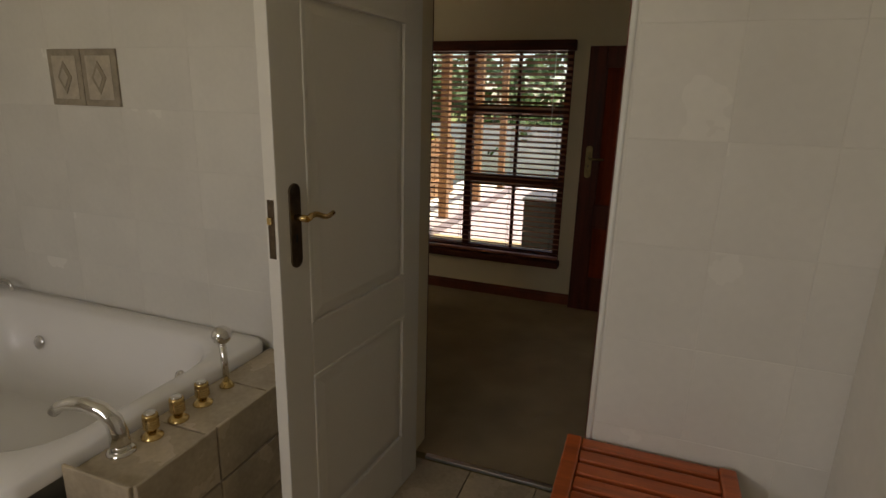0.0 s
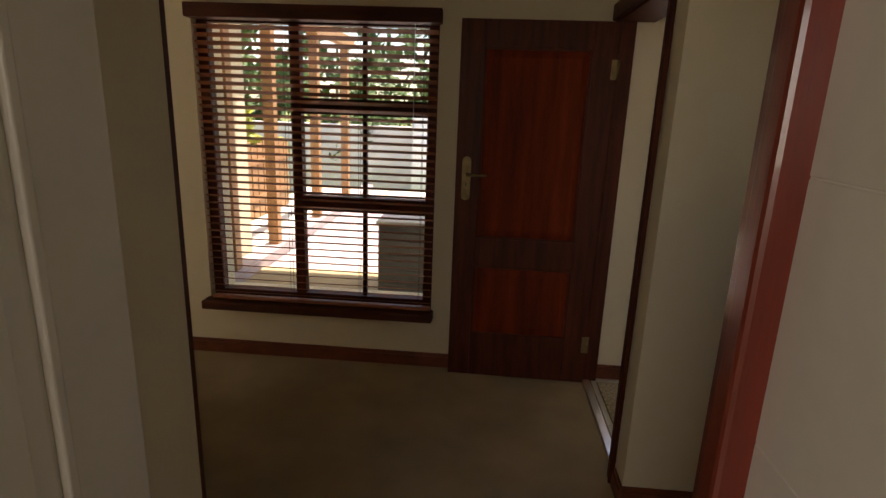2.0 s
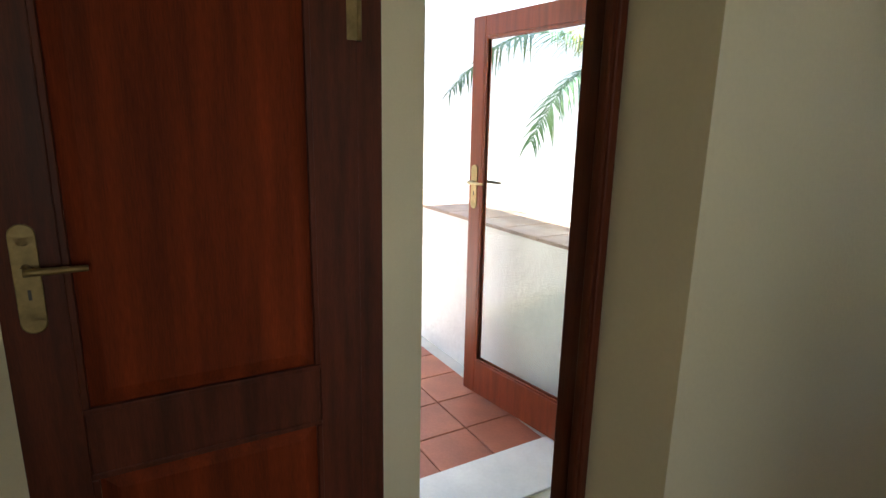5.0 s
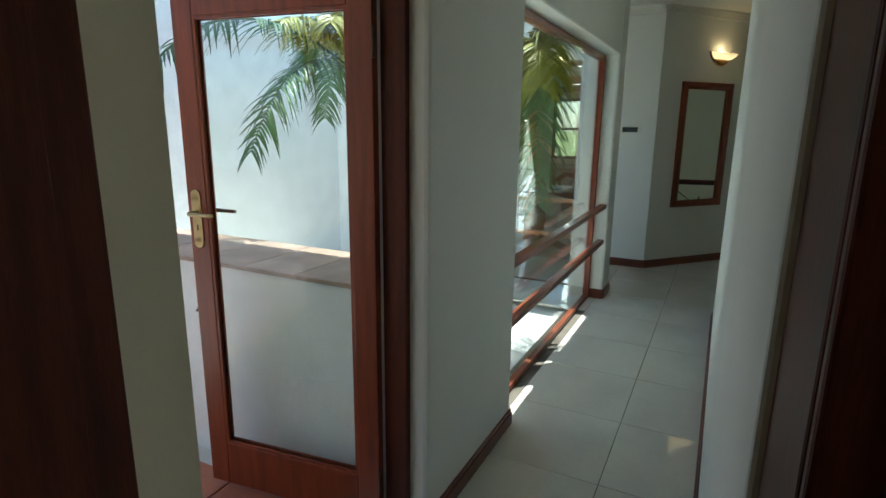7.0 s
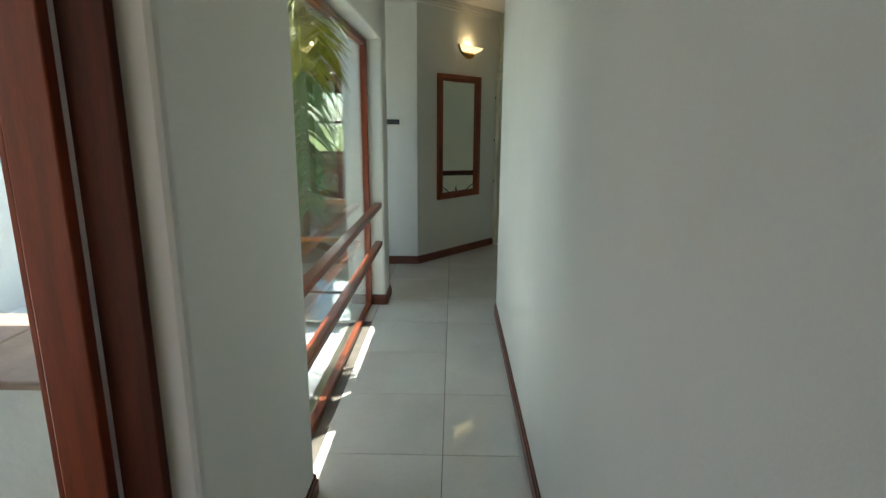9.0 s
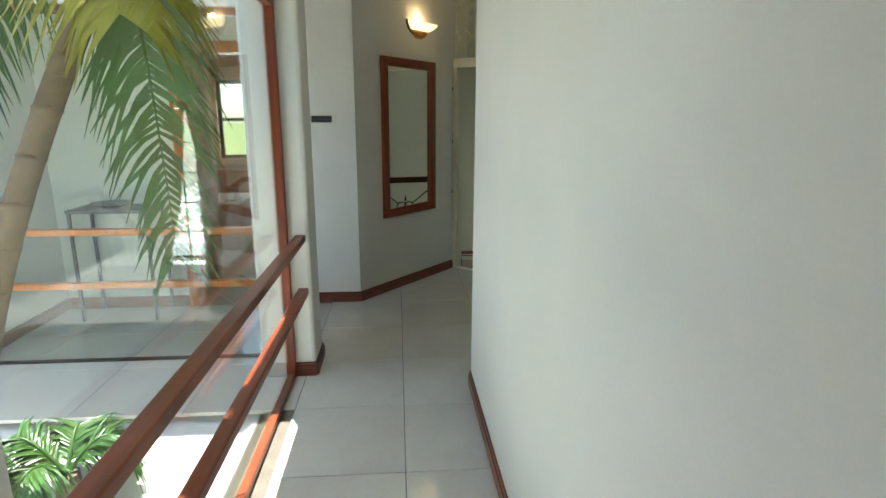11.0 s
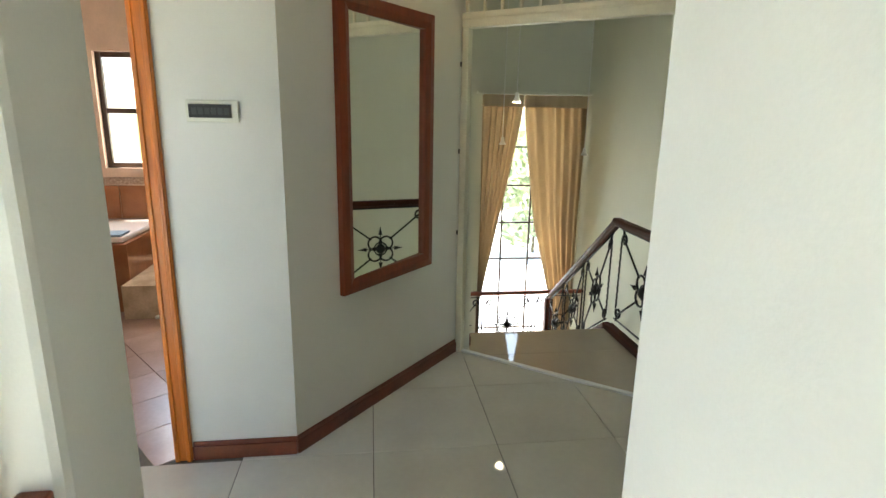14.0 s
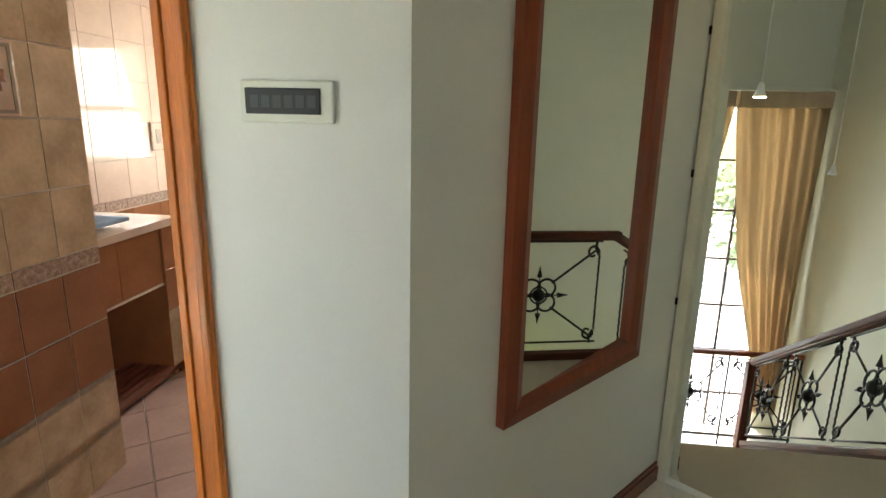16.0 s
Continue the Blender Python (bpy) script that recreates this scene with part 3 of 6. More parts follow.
def lever(parent, m, plate_mat, lever_mat, plate=(0.045, 0.22), curl=0.0, flip=1):
    """A lock plate with a lever; m has x along the leaf and y out of it."""
    w, h = plate
    bm = bmesh.new()
    bm_box(bm, -w / 2, w / 2, 0.0, 0.005, -h / 2 + 0.02, h / 2 - 0.02, 0.002, m)
    bm_lathe(bm, [(w / 2, 0), (w / 2, 0.004), (w / 2 - 0.003, 0.005)], m @ Matrix.Translation((0, 0.0, h / 2 - 0.02)) @ Matrix.Rotation(-math.pi / 2, 4, "X"), 16)
    bm_lathe(bm, [(w / 2, 0), (w / 2, 0.004), (w / 2 - 0.003, 0.005)], m @ Matrix.Translation((0, 0.0, -h / 2 + 0.02)) @ Matrix.Rotation(-math.pi / 2, 4, "X"), 16)
    p = part("lock_plate", bm, plate_mat, parent)
    bm = bmesh.new()
    bm_tube(bm, [m @ Vector(q) for q in ((0, 0.004, 0.025), (0, 0.045, 0.025))], 0.010, 10)
    n = 7
    bm_tube(bm, [m @ Vector((flip * 0.115 * k / n, 0.045, 0.025 + curl * math.sin(k / n * 2 * math.pi))) for k in range(n + 1)], 0.009, 8, 0.007)
    part("lever", bm, lever_mat, p)
    bm = bmesh.new()
    bm_box(bm, -0.003, 0.003, 0.0045, 0.0062, -0.045, -0.022, 0, m)
    part("keyhole", bm, BLACK, p)


def leaf_door(name, m, w, h, mats, label, panels, thick=0.04, stile=0.11):
    """A framed leaf with raised panels; it stands on z = 0 with x along it and its front towards -y."""
    t = thing(name, m, label, "door")
    frame_mat, panel_mat = mats
    for x0, x1 in ((0, stile), (w - stile, w)):
        part("stile", box(x0, x1, -thick / 2, thick / 2, 0.006, h, 0.003), frame_mat, t)
    edges = [0.006] + [z for pz in panels for z in pz] + [h]
    for z0, z1 in zip(edges[0::2], edges[1::2]):
        part("rail", box(stile + 0.0005, w - stile - 0.0005, -thick / 2, thick / 2, z0, z1, 0.003), frame_mat, t)
    for z0, z1 in panels:
        i = 0.045
        rings = []
        for y, e in ((-0.017, 1.2), (-0.008, 0.4), (-0.008, 0.0), (0.008, 0.0), (0.008, 0.4), (0.017, 1.2)):
            rings.append([(stile + i * e, y, z0 + i * e), (w - stile - i * e, y, z0 + i * e), (w - stile - i * e, y, z1 - i * e), (stile + i * e, y, z1 - i * e)])
        bm = bmesh.new()
        rv = [[bm.verts.new(c) for c in r] for r in rings]
        for ra, rb in zip(rv, rv[1:]):
            for k in range(4):
                bm.faces.new((ra[k], ra[(k + 1) % 4], rb[(k + 1) % 4], rb[k]))
        bm.faces.new(rv[0])
        bm.faces.new(rv[-1])
        part("panel", bm, panel_mat, t)
        for s in (-1, 1):
            yy = s * (thick / 2 - 0.004)
            for b in ((stile - 0.002, w - stile + 0.002, z0 - 0.002, z0 + 0.014), (stile - 0.002, w - stile + 0.002, z1 - 0.014, z1 + 0.002),
                      (stile - 0.002, stile + 0.014, z0 + 0.0145, z1 - 0.0145), (w - stile - 0.014, w - stile + 0.002, z0 + 0.0145, z1 - 0.0145)):
                part("bead", box(b[0], b[1], yy - 0.007, yy + 0.007, b[2], b[3], 0.003), frame_mat, t)
    return t


# the bedroom door stands open against the window wall, hinged at the doorway
bedroom_door = leaf_door("door_bedroom", Matrix.Translation((0.812, 4.645, 0.0)) @ Matrix.Rotation(math.pi - 0.016, 4, "Z"), 0.815, 2.035,
                         (MAHOGANY, PANEL_RED), "open dark mahogany door with two red-brown raised panels", ((0.27, 0.70), (0.86, 1.90)), stile=0.125)
lever(bedroom_door, Matrix.Translation((0.755, 0.02, 1.20)), DOOR_BRASS, DOOR_BRASS, (0.05, 0.235), 0, -1)
for z in (0.25, 1.80):
    bm = bmesh.new()
    bm_tube(bm, [(-0.006, 0.02, z - 0.05), (-0.006, 0.02, z + 0.05)], 0.007, 8)
    bm_box(bm, -0.004, 0.028, 0.018, 0.022, z - 0.05, z + 0.05)
    part("hinge", bm, DOOR_BRASS, bedroom_door)

# the bathroom door stands open into the bathroom
hinge, latch = Vector((-0.352, 2.275, 0)), Vector((-0.415, 1.465, 0))
turn = math.atan2(latch.y - hinge.y, latch.x - hinge.x)
bathroom_door = leaf_door("door_bathroom", Matrix.Translation(hinge) @ Matrix.Rotation(turn, 4, "Z"), 0.81, 2.03, (WHITE_DOOR, WHITE_DOOR),
                          "open white-painted panelled bathroom door", ((0.24, 0.79), (0.95, 1.88)), stile=0.125)
lever(bathroom_door, Matrix.Translation((0.742, 0.02, 1.27)), BRONZE, BRASS, (0.046, 0.23), 0.008, -1)
part("latch_plate", box(0.808, 0.812, -0.011, 0.011, 1.19, 1.35, 0.001), BRONZE, bathroom_door, "dark latch plate in the door's edge")
bm = bmesh.new()
bm_box(bm, 0.809, 0.822, -0.006, 0.006, 1.285, 1.305, 0.002)
part("latch_bolt", bm, BRASS, bathroom_door)


def glazed_leaf(name, m, w, h, mat, label, stile=0.095, bottom=0.20, thick=0.04):
    t = thing(name, m, label, "door")
    part("stile", box(0, stile, -thick / 2, thick / 2, 0.02, h, 0.004), mat, t)
    part("stile", box(w - stile, w, -thick / 2, thick / 2, 0.02, h, 0.004), mat, t)
    part("bottom_rail", box(stile + 0.001, w - stile - 0.001, -thick / 2, thick / 2, 0.02, 0.02 + bottom, 0.004), mat, t)
    part("top_rail", box(stile + 0.001, w - stile - 0.001, -thick / 2, thick / 2, h - 0.10, h, 0.004), mat, t)
    bm = bmesh.new()
    for s in (-1, 1):
        yy = s * 0.014
        bm_box(bm, stile - 0.001, stile + 0.012, yy - 0.004, yy + 0.004, 0.2201, h - 0.1001, 0.002)
        bm_box(bm, w - stile - 0.012, w - stile + 0.001, yy - 0.004, yy + 0.004, 0.2201, h - 0.1001, 0.002)
        bm_box(bm, stile + 0.0125, w - stile - 0.0125, yy - 0.004, yy + 0.004, 0.2201, 0.234, 0.002)
        bm_box(bm, stile + 0.0125, w - stile - 0.0125, yy - 0.004, yy + 0.004, h - 0.114, h - 0.1001, 0.002)
    part("glazing_bead", bm, mat, t)
    pane = part("pane", box(stile + 0.001, w - stile - 0.001, -0.003, 0.003, 0.222, h - 0.102), GLASS, t, "clear glass pane")
    pane.visible_shadow = False
    return t


# the glazed patio door stands open outwards
door_frame("door_frame_patio", "x", 1.06, 2.06, 4.81, 4.907, 2.12, MAHOGANY, label="dark wooden frame of the patio doorway", sides=(0, 0))
ph, pl = Vector((2.012, 4.915, 0)), Vector((1.908, 5.75, 0))
patio_door = glazed_leaf("door_patio", Matrix.Translation(ph) @ Matrix.Rotation(math.atan2(pl.y - ph.y, pl.x - ph.x), 4, "Z"), 0.84, 2.08, CHERRY,
                         "open glazed patio door with a red-brown wooden frame")
lever(patio_door, Matrix.Translation((0.795, 0.02, 1.215)), BRASS_DULL, BRASS_DULL, (0.048, 0.23), 0, -1)
lever(patio_door, Matrix.Translation((0.795, -0.02, 1.215)) @ Matrix.Rotation(math.pi, 4, "Z"), BRONZE, BRONZE, (0.048, 0.23), 0, 1)
for z in (0.22, 1.86):
    part("hinge", bm_tube(bmesh.new(), [(-0.004, 0.022, z - 0.05), (-0.004, 0.022, z + 0.05)], 0.007, 8), BRONZE, patio_door)

structure("threshold_bedroom", box(0.815, 0.86, 3.81, 4.665, 0.0, 0.012, 0.004), SILVER_STRIP, "bright metal strip on the bedroom threshold", "threshold")
structure("threshold_bathroom", box(-0.33, 0.435, 2.375, 2.40, -0.01, 0.006, 0.002), SILVER_STRIP, "thin metal strip between tiles and carpet", "threshold")
structure("threshold_patio", box(1.06, 2.06, 4.78, 5.10, -0.1, 0.012, 0.004), CONCRETE_WHITE, "pale stone sill of the patio doorway", "threshold")
door_mat = tagged(link("door_mat", box(0.90, 1.55, 3.98, 4.64, 0.0005, 0.014, 0.004), MAT_WOVEN), "coarse woven straw-coloured mat inside the doorway", "mat")


# ---- windows ----
def frame_bars(parent, name, bars, mat, bevel=0.004):
    for b in bars:
        part(name, box(*b, bevel), mat, parent)


wx0, wx1, wz0, wz1 = WIN
w1 = thing("window_1", (0, 4.81, 0), "tall mahogany window divided into one wide pane and three rows", "window", kind="structure")
inv = Matrix.Translation((0, -4.81, 0))
mx0, mx1 = -0.985, -0.925
frame_bars(w1, "frame", [(wx0, wx0 + 0.06, -0.035, 0.035, wz0, wz1), (wx1 - 0.06, wx1, -0.035, 0.035, wz0, wz1), (mx0, mx1, -0.035, 0.035, wz0 + 0.055, wz1 - 0.06),
                         (wx0 + 0.06, wx1 - 0.06, -0.035, 0.035, wz0, wz0 + 0.055), (wx0 + 0.06, wx1 - 0.06, -0.035, 0.035, wz1 - 0.06, wz1)], MAHOGANY)
frame_bars(w1, "transom", [(mx1, wx1 - 0.06, -0.04, 0.034, 0.945, 1.035), (mx1, wx1 - 0.06, -0.04, 0.034, 1.515, 1.605)], MAHOGANY_H)
for z0, z1 in ((wz0 + 0.055, 0.945), (1.035, 1.515), (1.605, wz1 - 0.06)):
    part("glazing_bar", box(-0.565, -0.540, -0.02, 0.02, z0, z1, 0.003), MAHOGANY, w1)
for x0, x1, z0, z1 in ((wx0 + 0.06, mx0, wz0 + 0.055, wz1 - 0.06), (mx1, -0.565, wz0 + 0.055, 0.945), (-0.54, wx1 - 0.06, wz0 + 0.055, 0.945), (mx1, -0.565, 1.035, 1.515),
                       (-0.54, wx1 - 0.06, 1.035, 1.515), (mx1, -0.565, 1.605, wz1 - 0.06), (-0.54, wx1 - 0.06, 1.605, wz1 - 0.06)):
    p = part("pane", box(x0, x1, -0.003, 0.003, z0, z1), GLASS, w1)
    p.visible_shadow = False
part("window_sill", box(wx0 - 0.02, wx1 + 0.015, -0.185, -0.036, 0.318, 0.375, 0.012), MAHOGANY_H, w1, "thick dark wooden sill board")
part("head_board", box(wx0 - 0.01, wx1 + 0.015, -0.155, -0.036, 2.01, 2.085, 0.006), MAHOGANY_H, w1, "dark wooden board over the blind")

# the wooden blind hangs in front of the window
blind = thing("venetian_blind", (0, 4.70, 0), "brown wooden slatted blind with open slats, hung before the window", "blind")
slat = bmesh.new()
bm_box(slat, -0.677, 0.677, -0.024, 0.024, -0.0016, 0.0016, 0.0008)
slat_mesh = bpy.data.meshes.new("slat")
slat.to_mesh(slat_mesh)
slat.free()
n_slats = 37
pieces(blind, "slat", slat_mesh, SLAT_WOOD, [Matrix.Translation((-0.805, 4.692, 0.425 + 0.0428 * k)) @ Matrix.Rotation(radians(-22), 4, "X") for k in range(n_slats)])
part("bottom_bar", box(-1.482, -0.128, -0.03, 0.014, 0.382, 0.402, 0.004), SLAT_WOOD, blind)
for x in (-1.40, -0.98, -0.56, -0.20):
    for y in (-0.034, 0.018):
        part("ladder_cord", box(x - 0.0012, x + 0.0012, y - 0.0008, y + 0.0008, 0.40, 2.01), BLACK, blind)
bm = bmesh.new()
bm_tube(bm, [(-0.25, -0.045, 2.0), (-0.25, -0.046, 1.35)], 0.0022, 6)
part("pull_cord", bm, PVC, blind)


def glazed_wall(name, axis, a0, a1, c, head, wood_v, wood_h, label, sill=0.035):
    """A tall fixed pane between a sill board, jambs and a head board, with two guard rails before it."""
    t = thing(name, (a0, c, 0) if axis == "x" else (c, a0, 0), label, "window", kind="structure")

    def b(s0, s1, d0, d1, z0, z1, bev=0.004):
        return box(s0 - a0, s1 - a0, d0, d1, z0, z1, bev) if axis == "x" else box(-d1, -d0, s0 - a0, s1 - a0, z0, z1, bev)

    part("jamb", b(a0, a0 + 0.045, -0.027, 0.027, 0.0, head), wood_v, t)
    part("jamb", b(a1 - 0.045, a1, -0.027, 0.027, 0.0, head), wood_v, t)
    part("sill", b(a0 + 0.045, a1 - 0.045, -0.024, 0.02, 0.0, sill), wood_h if sill > 0.03 else STEEL_DARK, t)
    part("head", b(a0 + 0.045, a1 - 0.045, -0.027, 0.027, head - 0.045, head), wood_h, t)
    p = part("pane", b(a0 + 0.045, a1 - 0.045, -0.004, 0.004, 0.035, head - 0.045, 0), GLASS, t, "large clear glass pane")
    p.visible_shadow = False
    return t


glazed_wall("window_2", "x", 3.005, 5.535, 4.882, 2.205, CHERRY, CHERRY_H, "tall fixed corridor window in a red-brown wooden frame")
glazed_wall("window_3", "y", 5.065, 7.0, 5.845, 2.205, ORANGE_WOOD, CHERRY_Y, "tall fixed passage window facing the light well", 0.012)


def guard_rail(name, p0, p1, mat, label):
    bm = bmesh.new()
    d = Vector(p1) - Vector(p0)
    m = Matrix.Translation(p0) @ Matrix.Rotation(math.atan2(d.y, d.x), 4, "Z")
    bm_box(bm, 0, d.length, -0.03, 0.03, -0.042, 0, 0.006, m)
    return tagged(link(name, bm, mat), label, "guard rail", "guard rails at the glazed walls")


guard_rail("guard_rail", (3.006, 4.785, 0.905), (5.534, 4.785, 0.905), CHERRY_H, "upper varnished wooden guard rail before the corridor window")
guard_rail("guard_rail", (3.006, 4.785, 0.575), (5.534, 4.785, 0.575), CHERRY_H, "lower varnished wooden guard rail before the corridor window")
guard_rail("guard_rail", (5.95, 5.066, 0.875), (5.95, 6.999, 0.875), ORANGE_WOOD, "upper orange wooden guard rail of the passage window")
guard_rail("guard_rail", (5.95, 5.066, 0.515), (5.95, 6.999, 0.515), ORANGE_WOOD, "lower orange wooden guard rail of the passage window")


# ---- bathroom things ----
tub = thing("bathtub", (-1.9, 1.6, 0), "white acrylic built-in bathtub with a curved rim and jets", "bathtub")
TX0, TX1, TY0, TY1, TZ = -2.74, -0.965, 1.02, 2.10, 0.60


def rounded(x0, x1, y0, y1, r, z, n=6):
    """Points of a rectangle with round corners."""
    out = []
    for cx, cy, a in ((x1 - r, y1 - r, 0), (x0 + r, y1 - r, 90), (x0 + r, y0 + r, 180), (x1 - r, y0 + r, 270)):
        for k in range(n + 1):
            t = radians(a + 90 * k / n)
            out.append((cx + r * math.cos(t) + 1.9, cy + r * math.sin(t) - 1.6, z))
    return out


bm = bmesh.new()
loops = [rounded(TX0, TX1, TY0, TY1, 0.06, TZ - 0.05), rounded(TX0, TX1, TY0, TY1, 0.06, TZ - 0.012), rounded(TX0 + 0.012, TX1 - 0.012, TY0 + 0.012, TY1 - 0.012, 0.055, TZ),
         rounded(TX0 + 0.10, TX1 - 0.085, TY0 + 0.09, TY1 - 0.10, 0.22, TZ), rounded(TX0 + 0.125, TX1 - 0.115, TY0 + 0.115, TY1 - 0.125, 0.22, TZ - 0.02),
         rounded(TX0 + 0.15, TX1 - 0.17, TY0 + 0.14, TY1 - 0.16, 0.22, TZ - 0.16), rounded(TX0 + 0.20, TX1 - 0.30, TY0 + 0.18, TY1 - 0.20, 0.22, TZ - 0.36),
         rounded(TX0 + 0.30, TX1 - 0.42, TY0 + 0.26, TY1 - 0.28, 0.18, TZ - 0.42)]
rings = [[bm.verts.new(c) for c in lp] for lp in loops]
for a, b in zip(rings, rings[1:]):
    for k in range(len(a)):
        f = bm.faces.new((a[k], a[(k + 1) % len(a)], b[(k + 1) % len(b)], b[k]))
        f.smooth = True
bm.faces.new(rings[-1])
part("basin", bm, TUB_WHITE, tub)
for jx, jy in ((-1.62, 1.205), (-2.05, 1.205)):
    bm = bmesh.new()
    bm_lathe(bm, [(0.034, 0), (0.034, 0.006), (0.022, 0.010), (0.012, 0.006), (0.010, 0.012)], Matrix.Translation((jx + 1.9, jy - 1.6 - 0.02, TZ - 0.16)) @ Matrix.Rotation(radians(-80), 4, "X"), 20)
    part("jet", bm, CHROME, tub, "round chrome whirlpool jet")
for jx, jy in ((-1.30, 1.93), (-2.2, 1.93)):
    bm = bmesh.new()
    bm_lathe(bm, [(0.034, 0), (0.034, 0.006), (0.022, 0.010), (0.010, 0.012)], Matrix.Translation((jx + 1.9, jy - 1.6, TZ - 0.18)) @ Matrix.Rotation(radians(80), 4, "X"), 20)
    part("jet", bm, CHROME, tub, "round chrome whirlpool jet")

DZ = 0.555
deck = structure("tub_deck", box(-0.962, -0.70, 1.19, 2.10, -0.03, DZ - 0.012, 0.002), GROUT_LIGHT, "tiled deck beside the bathtub", "deck")
structure("tub_surround", box(-2.75, -0.963, 1.03, 1.07, -0.03, TZ - 0.052), BEIGE_TILE, "beige tiled surround under the bathtub", "tub surround")
me = piece_mesh("deck_tile", 0.259, 0.297, 0.012)
pieces(deck, "tile", me, BEIGE_TILE, [Matrix.Translation((-0.831, 1.343 + 0.303 * k, DZ)) for k in range(3)])
me = piece_mesh("side_tile", 0.297, 0.197, 0.010)
pieces(deck, "tile", me, BEIGE_TILE, [Matrix.Translation((-0.690, 1.343 + 0.303 * k, 0.085 + 0.203 * j)) @ Matrix.Rotation(radians(90), 4, "Z") @ Matrix.Rotation(radians(90), 4, "X")
                                      for k in range(3) for j in range(3)])
me = piece_mesh("end_tile", 0.255, 0.197, 0.010)
pieces(deck, "tile", me, BEIGE_TILE, [Matrix.Translation((-0.831, 1.180, 0.085 + 0.203 * j)) @ Matrix.Rotation(radians(90), 4, "X") for j in range(3)])

spout = thing("bath_spout", (-0.905, 1.325, DZ), "curved chrome bath spout on the tiled deck", "tap")
bm = bmesh.new()
pts = [(0.0, 0, 0.0), (0.0, 0, 0.06), (-0.008, -0.004, 0.105), (-0.04, -0.012, 0.138), (-0.09, -0.022, 0.152), (-0.14, -0.034, 0.150), (-0.18, -0.042, 0.135), (-0.205, -0.048, 0.112)]
bm_tube(bm, pts, 0.030, 14, 0.017)
part("spout", bm, CHROME, spout)
part("flange", bm_lathe(bmesh.new(), [(0.042, 0.0), (0.042, 0.004), (0.033, 0.012)], None, 22), CHROME, spout)


def tap_knob(y):
    t = thing("bath_tap", (-0.885, y, DZ), "ribbed brass and chrome tap knob on the tiled deck", "tap", "tap knobs on the tub deck")
    part("flange", bm_lathe(bmesh.new(), [(0.034, 0), (0.034, 0.004), (0.024, 0.012), (0.016, 0.018)], None, 20), BRASS, t)
    prof = [(0.014, 0.016), (0.016, 0.028)]
    for k in range(5):
        prof += [(0.022, 0.030 + k * 0.008), (0.025, 0.034 + k * 0.008), (0.022, 0.0375 + k * 0.008)]
    part("grip", bm_lathe(bmesh.new(), prof + [(0.024, 0.071), (0.024, 0.078), (0.020, 0.082)], None, 20), BRASS, t)
    part("cap", bm_lathe(bmesh.new(), [(0.019, 0.0821), (0.017, 0.0865), (0.006, 0.088)], None, 18), CHROME, t)


for y in (1.42, 1.525, 1.635):
    tap_knob(y)
hand = thing("hand_shower", (-0.895, 1.765, DZ), "chrome hand shower standing in its brass socket", "hand shower")
part("socket", bm_lathe(bmesh.new(), [(0.027, 0), (0.027, 0.005), (0.018, 0.016), (0.015, 0.022)], None, 18), BRASS, hand)
part("handle", bm_tube(bmesh.new(), [(0, 0, 0.018), (-0.006, 0.004, 0.09), (-0.013, 0.008, 0.17)], 0.011, 12, 0.014), CHROME, hand)
bm = bmesh.new()
bmesh.ops.create_uvsphere(bm, u_segments=20, v_segments=12, radius=0.036, matrix=Matrix.Translation((-0.015, 0.009, 0.20)))
for f in bm.faces:
    f.smooth = True
part("head", bm, CHROME, hand)
grip = thing("tub_handle", (-2.62, 2.04, TZ), "small chrome grip on the rim of the bathtub", "handle")
part("bar", bm_tube(bmesh.new(), [(-0.09, 0, 0.004), (-0.09, 0, 0.035), (-0.07, 0, 0.05), (0.07, 0, 0.05), (0.09, 0, 0.035), (0.09, 0, 0.004)], 0.009, 10), CHROME, grip)

# slatted stand by the bathroom wall
stool = thing("slatted_stand", (0.58, 1.50, 0), "orange-red slatted wooden stand against the tiled wall", "stand")
SH = 0.755
for x0, x1 in ((-0.205, -0.165), (0.165, 0.205)):
    part("side_rail", box(x0, x1, -0.18, 0.15, SH - 0.05, SH, 0.005), STOOL_WOOD, stool)
    for y in (-0.16, 0.125):
        part("leg", box(x0 + 0.003, x1 - 0.003, y - 0.018, y + 0.018, 0.0, SH - 0.051, 0.004), STOOL_WOOD, stool)
for k in range(6):
    y = -0.165 + k * 0.0555
    part("slat", box(-0.1645, 0.1645, y, y + 0.040, SH - 0.030, SH - 0.006, 0.004), STOOL_WOOD, stool)
for z in (0.22, 0.62):
    part("stretcher", box(-0.164, 0.164, 0.107, 0.127, z, z + 0.04, 0.004), STOOL_WOOD, stool)

# ---- stairwell ----
STEPS = 8
RISE, RUN = 0.18, 0.285
bm = bmesh.new()
for k in range(STEPS):
    bm_box(bm, 8.32 + RUN * k, 8.32 + RUN * (k + 1) + 0.02, 2.47, 3.52, -RISE * (k + 1) - 0.17, -RISE * (k + 1), 0.006)
structure("stair_flight", bm, FLOOR_TILE, "cream tiled stair flight going down from the landing", "stairs")
structure("floor_half_landing", box(8.32 + RUN * STEPS, 11.1, 1.60, 3.52, -RISE * STEPS - 0.2, -RISE * STEPS), FLOOR_TILE, "cream tiled half landing under the tall window", "floor")
structure("landing_edge", box(6.99, 8.36, 2.34, 2.385, -0.17, 0.0), PLASTER_STAIR, "painted edge of the landing", "edge")


